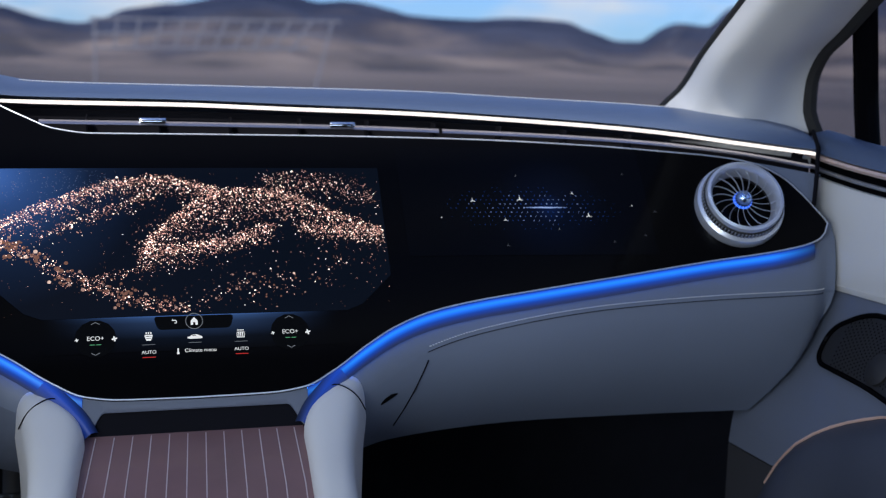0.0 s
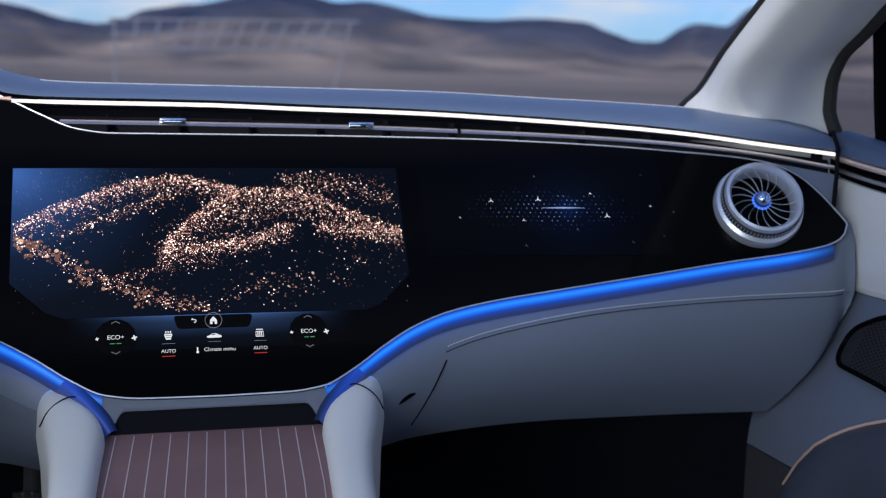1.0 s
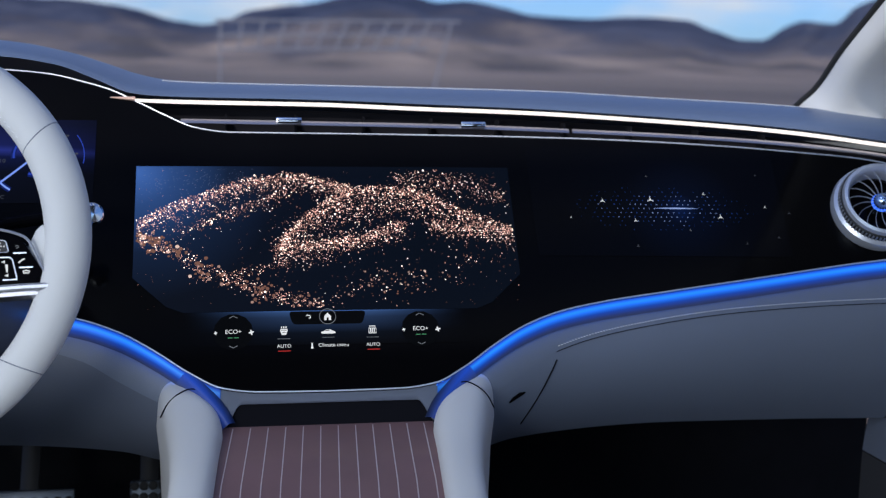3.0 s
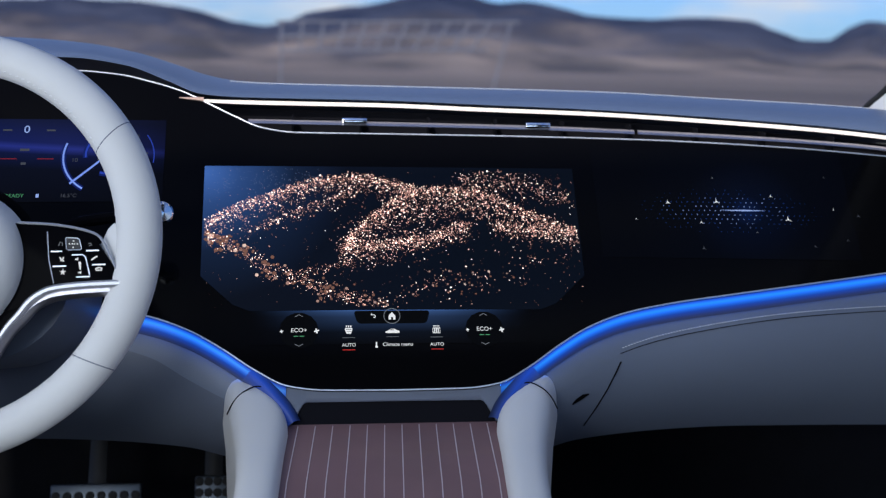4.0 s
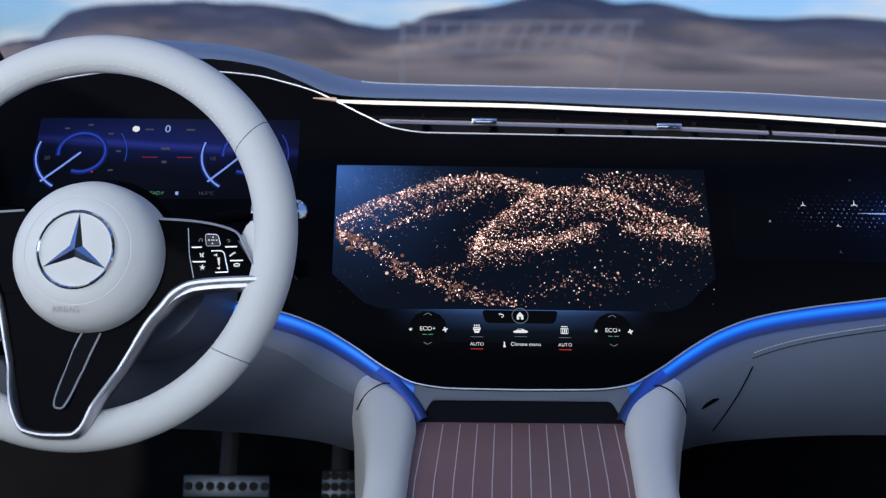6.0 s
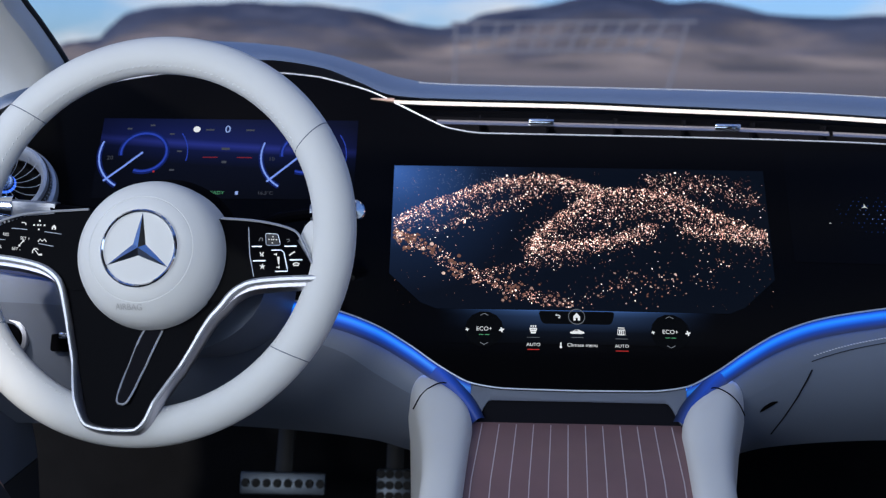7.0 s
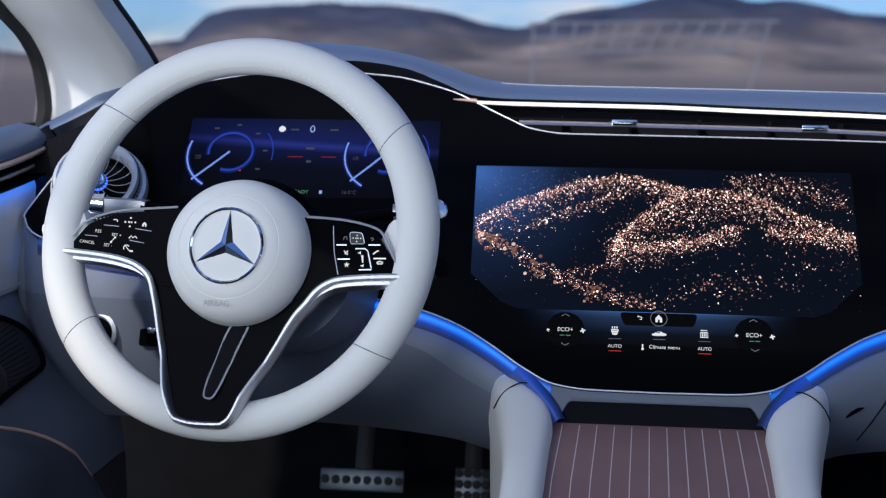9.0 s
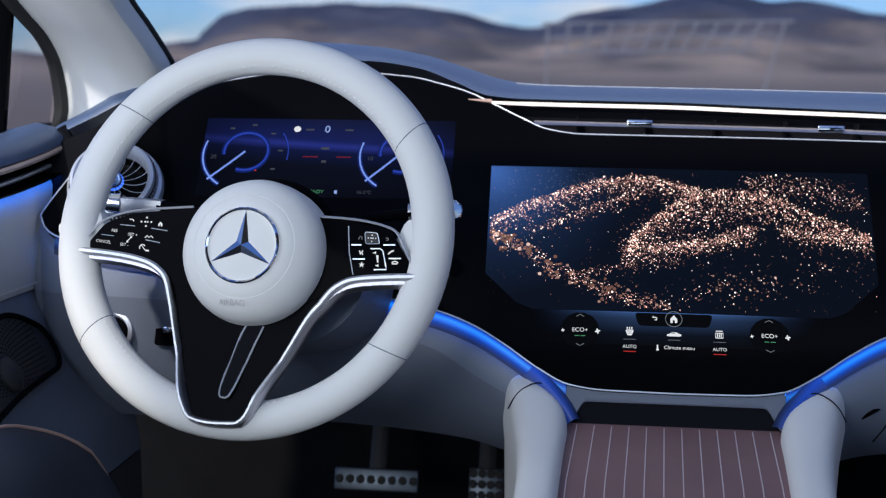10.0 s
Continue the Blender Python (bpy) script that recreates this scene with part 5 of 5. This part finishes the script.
# right spoke: touch pad, bright bars, telephone, voice, star and volume slider
part("button_gap", sweep([Vector((u, v, 0.0103)) for u, v in ((0.0955, 0.0090), (0.0985, -0.0150), (0.1040, -0.0350))], 0.0004, 0.0003, sides=6), VANE, wheel, "fine edge of the button panel")
touch = rounded([(0.1115, 0.0040), (0.1230, 0.0036), (0.1262, -0.0062), (0.1132, -0.0068)], 0.0022)
part("touch_pad", plate(touch, 0.001, lambda u, v, h: on_wheel(u, v, 0.0114 + h)), MATTE, wheel, "small grey touch pad")
part("touch_pad_edge", sweep([Vector((u, v, 0.0114)) for u, v in touch], 0.0004, closed=True, sides=5), VANE, wheel, "fine bright edge of the touch pad")
for du, dv in ((0, 0.0026), (0, -0.0030), (-0.0034, 0), (0.0034, 0), (-0.0009, 0), (0.0009, 0)):
    wheel_marks([(0.1186 + du, -0.0014 + dv, 0.0010, 0.0010)], wheel, h=0.0118)
for a, b in (((0.1000, -0.0081), (0.1094, -0.0077)), ((0.1296, -0.0069), (0.1405, -0.0064)), ((0.1023, -0.0209), (0.1137, -0.0204)), ((0.1354, -0.0189), (0.1467, -0.0184))):
    wheel_stroke([a, b], 0.0007, "button_bar", VANE, 0.0110)
wheel_stroke([(0.1180, -0.0108), (0.1270, -0.0104), (0.1296, -0.0125), (0.1336, -0.0262), (0.1342, -0.0290), (0.1229, -0.0297)], 0.0006, "slider_frame", VANE, 0.0110)
wheel_shape([(0.1236, -0.0165), (0.1258, -0.0165), (0.1262, -0.0232), (0.1252, -0.0232)], "volume_mark")
wheel_shape([(0.1206, -0.0140), (0.1218, -0.0140), (0.1232, -0.0128), (0.1232, -0.0158), (0.1218, -0.0148), (0.1206, -0.0148)], "speaker_mark")
wheel_shape([(0.1240, -0.0254), (0.1252, -0.0254), (0.1266, -0.0242), (0.1266, -0.0272), (0.1252, -0.0262), (0.1240, -0.0262)], "speaker_mark")
star = [(0.1111 + q * math.sin(k * math.pi / 5), -0.0256 + q * math.cos(k * math.pi / 5)) for k in range(10) for q in [0.0028 if k % 2 == 0 else 0.0011]]
wheel_shape(star, "star_mark")
wheel_stroke([(0.1346, -0.0152), (0.1356, -0.0140), (0.1376, -0.0124), (0.1394, -0.0116)], 0.0007, "telephone_mark")
wheel_stroke([(0.1388, -0.0222), (0.1392, -0.0236), (0.1436, -0.0234), (0.1440, -0.0220), (0.1414, -0.0212), (0.1388, -0.0222)], 0.0006, "telephone_mark")
wheel_stroke([(0.1078, -0.0130), (0.1092, -0.0152), (0.1088, -0.0164)], 0.0006, "voice_mark")
wheel_stroke([(0.1110, -0.0128), (0.1102, -0.0148), (0.1112, -0.0166)], 0.0006, "voice_mark")
wheel_stroke([(0.1060, -0.0030), (0.1072, 0.0000), (0.1090, -0.0004), (0.1092, -0.0030)], 0.0004, "media_mark", GREY_UI)
wheel_stroke([(0.1310, -0.0008), (0.1330, -0.0004), (0.1338, -0.0020), (0.1318, -0.0028)], 0.0004, "back_mark", GREY_UI)

# ---- stalks behind the wheel ----
stalk = thing("gear_stalk", "short black stalk with chrome end behind the steering wheel", "stalk")
part("arm", sweep(path_of([(-0.345, 0.885, 0.868), (-0.30, 0.885, 0.888), (-0.262, 0.885, 0.894)], 12), 0.010, 0.006, sides=12), GLOSS, stalk, "black arm")
part("sleeve", sweep([(-0.268, 0.885, 0.894), (-0.262, 0.885, 0.8945), (-0.232, 0.886, 0.8965)], 0.0095, 0.0085, sides=16), CHROME, stalk, "satin metal sleeve")
part("end_cap", lathe([(0.0, 0.006), (0.008, 0.0055), (0.0098, 0.003), (0.0112, 0.001), (0.0112, -0.008), (0.0, -0.008)], 32, m=turned_to((-0.224, 0.880, 0.8975), (0.45, -1.0, 0.15))), POLISH, stalk, "round chrome end button")
stalk = thing("indicator_stalk", "long satin metal indicator stalk behind the steering wheel", "stalk")
part("arm", sweep(path_of([(-0.44, 0.895, 0.880), (-0.50, 0.895, 0.890), (-0.53, 0.892, 0.893)], 10), 0.010, 0.006, sides=12), GLOSS, stalk, "black arm")
part("lever", sweep([(-0.525, 0.892, 0.892), (-0.53, 0.892, 0.8925), (-0.565, 0.888, 0.8945), (-0.570, 0.888, 0.8948)], lambda k: 0.009, 0.0075, sides=12, square=True), CHROME, stalk, "satin metal lever")
part("end_cap", sweep([(-0.568, 0.888, 0.8948), (-0.574, 0.887, 0.8952), (-0.582, 0.886, 0.8956)], lambda k: 0.0115 - 0.002 * k, sides=16), POLISH, stalk, "ribbed chrome end")

# ---- switches on the driver's side ----
sw = thing("light_switch", "round black rotary light switch with metal rim", "switch", at=turned_to(on_panel(-0.582, 0.760, -0.002), (0, -1, 0.1)))
part("bezel", lathe([(0.017, 0.0), (0.0235, 0.0), (0.0225, 0.005), (0.0185, 0.006), (0.017, 0.0)], 40), STEEL, sw, "metal bezel")
part("dial", lathe([(0.0, 0.008), (0.012, 0.0078), (0.0165, 0.005), (0.0175, 0.0), (0.0, 0.0)], 40), GLOSS, sw, "glossy black dial")
part("grip", box(0.005, 0.026, 0.006, 0.0015, Matrix.Translation((0, 0, 0.010))), MATTE, sw, "raised grip bar")
sw = thing("parking_brake_switch", "small black pocket switch with chrome lever", "switch", at=turned_to(on_panel(-0.524, 0.761, -0.002), (0, -1, 0.1)))
part("pocket", plate(rounded([(-0.013, -0.015), (0.012, -0.015), (0.012, 0.015), (-0.010, 0.013)], 0.004), 0.006, lambda u, v, h: Vector((u, v, 0.003 + h))), GLOSS, sw, "black pocket")
part("lever", box(0.012, 0.007, 0.006, 0.002, Matrix.Translation((0.003, 0.002, 0.005))), POLISH, sw, "chrome lever")

# ---- pedals ----
def pedal(name, label, x, z, w, h, cols, rows_):
    p = thing(name, label, "pedal", at=turned_to((x, 1.20, z), (0, -1.0, 0.35)))
    part("plate", box(w, h, 0.008, 0.003, Matrix.Translation((0, 0, 0))), PEDAL, p, "brushed steel plate")
    for i in range(cols):
        for j in range(rows_):
            part("stud", lathe([(0.0, 0.0035), (0.0048, 0.003), (0.0058, 0.0), (0.0, 0.0)], 12, m=Matrix.Translation(((i + 0.5 - cols / 2) * w / cols, (j + 0.5 - rows_ / 2) * h / rows_, 0.004))), RUBBER, p)
    part("arm", sweep([(0, h / 2 - 0.01, -0.004), (0, h / 2 + 0.06, -0.02), (0, h / 2 + 0.22, 0.02)], 0.012, 0.006, up=(0, 0, 1)), MATTE, p, "black pedal arm")


pedal("brake_pedal", "wide steel brake pedal with black rubber studs", -0.348, 0.500, 0.112, 0.030, 8, 1)
pedal("accelerator_pedal", "upright steel accelerator pedal with black rubber studs", -0.203, 0.478, 0.046, 0.085, 4, 6)


# ---- doors ----
def door(name, side, x0, y0, lift_by, label):
    """A front door's inner side: belt pad, trim, leather panel, armrest, speaker and window post."""
    d = thing(name, label, "door", kind="structure")

    def at(y, inward, z):
        fall = 0.028 * (1 - math.exp((y - y0) / 0.16)) if z > 0.9 else 0.0
        lift = lift_by if z > 0.9 else 0.0
        return Vector((side * (x0 + 0.035 * max(0, y0 - y) - inward), y, z - fall + lift))

    ys = [y0 - 0.9 * (i / 26) ** 1.4 for i in range(27)]
    prof = [(-0.05, 0.962), (-0.01, 0.972), (0.010, 0.968), (0.020, 0.958), (0.021, 0.950)]
    part("belt_pad", loft([[at(y, i, z) for i, z in prof + [(-0.05, 0.945)]] for y in ys]), PAD, d, "blue-grey leather belt pad")
    part("belt_trim", loft([[at(y, i, z) for i, z in ((0.0225, 0.9485), (0.0240, 0.9455), (0.0225, 0.9425), (0.0, 0.9425), (0.0, 0.9485))] for y in ys]), ROSE, d, "rose-gold trim strip")
    part("belt_gap", loft([[at(y, i, z) for i, z in ((0.012, 0.9425), (0.012, 0.921), (-0.04, 0.921), (-0.04, 0.9425))] for y in ys]), GLOSS, d, "black gloss band below the trim")
    part("belt_line", loft([[at(y, i, z) for i, z in ((0.016, 0.932), (0.0175, 0.930), (0.016, 0.928), (0.0, 0.928), (0.0, 0.932))] for y in ys]), CHROME, d, "thin metal line")
    up = [(0.018, 0.921), (0.024, 0.912), (0.030, 0.88), (0.031, 0.84), (0.028, 0.806), (0.024, 0.800)]
    part("upper_panel", loft([[at(y, i, z) for i, z in up + [(-0.05, 0.80), (-0.05, 0.921)]] for y in ys]), WHITE, d, "cream leather upper door panel")
    low = [(0.022, 0.799), (0.027, 0.793), (0.038, 0.76), (0.066, 0.70), (0.094, 0.65), (0.099, 0.62), (0.101, 0.60)]
    part("door_pocket", loft([[at(y, i, z) for i, z in low + [(-0.06, 0.60), (-0.06, 0.799)]] for y in ys]), LID, d, "slate grey leather lower door panel")
    part("kick_panel", loft([[at(y, i, z) for i, z in [(0.101, 0.598), (0.102, 0.50), (0.095, 0.28), (-0.06, 0.28), (-0.06, 0.598)]] for y in ys]), HEAD, d, "black fabric door base")
    if side < 0:
        part("light_cover", loft([[at(y, i, z) for i, z in ((0.010, 0.9232), (0.0315, 0.9232), (0.0315, 0.9220), (0.010, 0.9220))] for y in ys[2:22]]), GLOSS, d, "black cover over the door light")
        part("door_light", loft([[at(y, i, 0.9217) for i in (0.0245, 0.0300)] for y in ys[2:22]], closed=False), UNDER_LED, d, "blue light line hidden under the belt")
    bm = bmesh.new()
    for i in range(70):
        y = y0 - 0.005 - 0.3 * i / 70
        box(0.001, 0.0019, 0.0008, m=Matrix.Translation(at(y, 0.0295, 0.808)), bm=bm)
    tagged(part("stitching", bm, THREAD, d, "fine pale stitching", smooth=False), kind="stuff")
    top = curve_of([(-0.35, 0.735), (0.2, 0.735), (0.5, 0.728), (0.697, 0.709), (0.778, 0.681), (0.837, 0.640), (0.890, 0.582), (0.93, 0.50)])
    shift = y0 - 0.985
    sec = []
    for y in spaced(0.925, -0.3, 40):
        z = top(y)
        k = min(1, (0.95 - y) / 0.25)
        q = 0.066 + 0.030 * min(1, max(0, (0.70 - z) / 0.05))
        sec.append([at(y + shift, q, z + 0.002), at(y + shift, q + 0.010 + 0.008 * k, z), at(y + shift, q + 0.02 + 0.035 * k, z - 0.03), at(y + shift, q + 0.02 + 0.045 * k, z - 0.08), at(y + shift, q + 0.03 * k, max(0.29, z - 0.25)), at(y + shift, 0.03, max(0.285, z - 0.26)), at(y + shift, 0.03, z)])
    arm = part("armrest", loft(sec), ARM, d, "bulging dark slate armrest")
    part("armrest_trim", sweep([at(y + shift, 0.076 + 0.030 * min(1, max(0, (0.70 - top(y)) / 0.05)) + 0.008 * min(1, (0.95 - y) / 0.25), top(y) + 0.001) for y in spaced(0.892, -0.3, 60)], 0.0018, sides=8), COPPER, arm, "slim copper line along the armrest")
    sy, sz = y0 - 0.215, 0.742
    n = Vector((-side, 0.035, 0.50)).normalized()
    m = turned_to(at(sy, 0.056, sz), n, (0, 0, 1))
    shape = rounded([(-side * -q, v) for q, v in ((0.103, -0.030), (0.096, 0.004), (0.070, 0.036), (0.020, 0.052), (-0.06, 0.050), (-0.11, 0.02), (-0.11, -0.022), (0.0, -0.026), (0.080, -0.037))], 0.03, 6)
    sp = part("speaker_grille", plate(shape, 0.012, lambda u, v, h: m @ Vector((u, v, 0.002 + h))), MATTE, d, "black perforated metal speaker grille")
    part("speaker_rim", sweep([m @ Vector((u, v, 0.003)) for u, v in shape], 0.003, closed=True, sides=8, up=n), GLOSS, sp, "glossy black speaker rim")
    bm = bmesh.new()
    for i in range(1, 19):
        for j in range(10 + 6 * i):
            a = 2 * math.pi * j / (10 + 5 * i)
            u, v = i * 0.0048 * math.cos(a), i * 0.0048 * math.sin(a)
            if -0.021 < v < 0.044 and abs(u) < 0.084:
                bmesh.ops.create_circle(bm, cap_ends=True, segments=5, radius=0.0011, matrix=m @ Matrix.Translation((u, v, 0.0032)))
    tagged(part("perforation_pattern", bm, GLOSS, sp, "rings of fine perforations", smooth=False), kind="stuff")
    part("speaker_cone", lathe([(0.0, 0.008), (0.012, 0.007), (0.018, 0.003), (0.018, 0.0)], 32, m=m @ Matrix.Translation((0, -0.004, 0.002))), MATTE, sp, "dark cone at the centre of the speaker")
    part("window_post", sweep(path_of([(side * (x0 + 0.055), y0 - 0.020, 0.94), (side * (x0 + 0.05), y0 - 0.012, 1.02), (side * (x0 + 0.03), y0 - 0.025, 1.14)], 10), 0.010, 0.016, up=(side, 0, 0), sides=8), GLOSS, d, "black post of the window")
    glass = part("window_glass", plate([(y0 + 0.16, 0.90), (-0.3, 0.90), (-0.3, 1.38), (0.5, 1.38), (y0 + 0.16, 1.16)], 0.004, lambda u, v, h: Vector((side * (x0 + 0.075 - 0.15 * (v - 0.93) + h), u, v))), TINT, d, "clear side window glass")
    glass.visible_shadow = False
    part("door_gap", sweep([at(y0 + 0.006, i, z) for i, z in ((0.015, 0.965), (0.025, 0.95), (0.036, 0.90), (0.030, 0.84), (0.028, 0.80), (0.05, 0.74), (0.096, 0.655))], 0.007, sides=8), SEAM, d, "dark gap between door and dashboard")


door("door_right", 1, 0.745, 0.985, 0.008, "cream and grey leather front door with rose-gold trim and speaker")
door("door_left", -1, 0.692, 0.990, 0.0, "cream and grey leather front door with rose-gold trim and speaker")


# ---- pale bars set out on the plain to imitate a grid reflected in the windscreen ----
lattice = thing("lattice_reflection", "faint pale lattice imitating a reflection in the windscreen", "frame", at=pose(0, 40, 0))
PALE = material("lattice_grey", (0.27, 0.26, 0.28), 0.8)
for k in range(3):
    z = 1.76 + 0.47 * k
    part("rail", sweep([(-0.75 - 0.05 * k, 0, z), (6.2 + 0.55 * k, 0, z + 0.15)], 0.042, sides=6), PALE, lattice, "thin pale line of the imitated reflection")
for k in range(12):
    x = -0.72 + 0.63 * k
    part("upright", sweep([(x, 0, -0.3 if k in (0, 11) else 1.78), (x + 0.04 + 0.07 * k, 0, 2.70 + 0.014 * k)], 0.042, sides=6, up=(0, 1, 0)), PALE, lattice, "thin pale cross line of the imitated reflection")
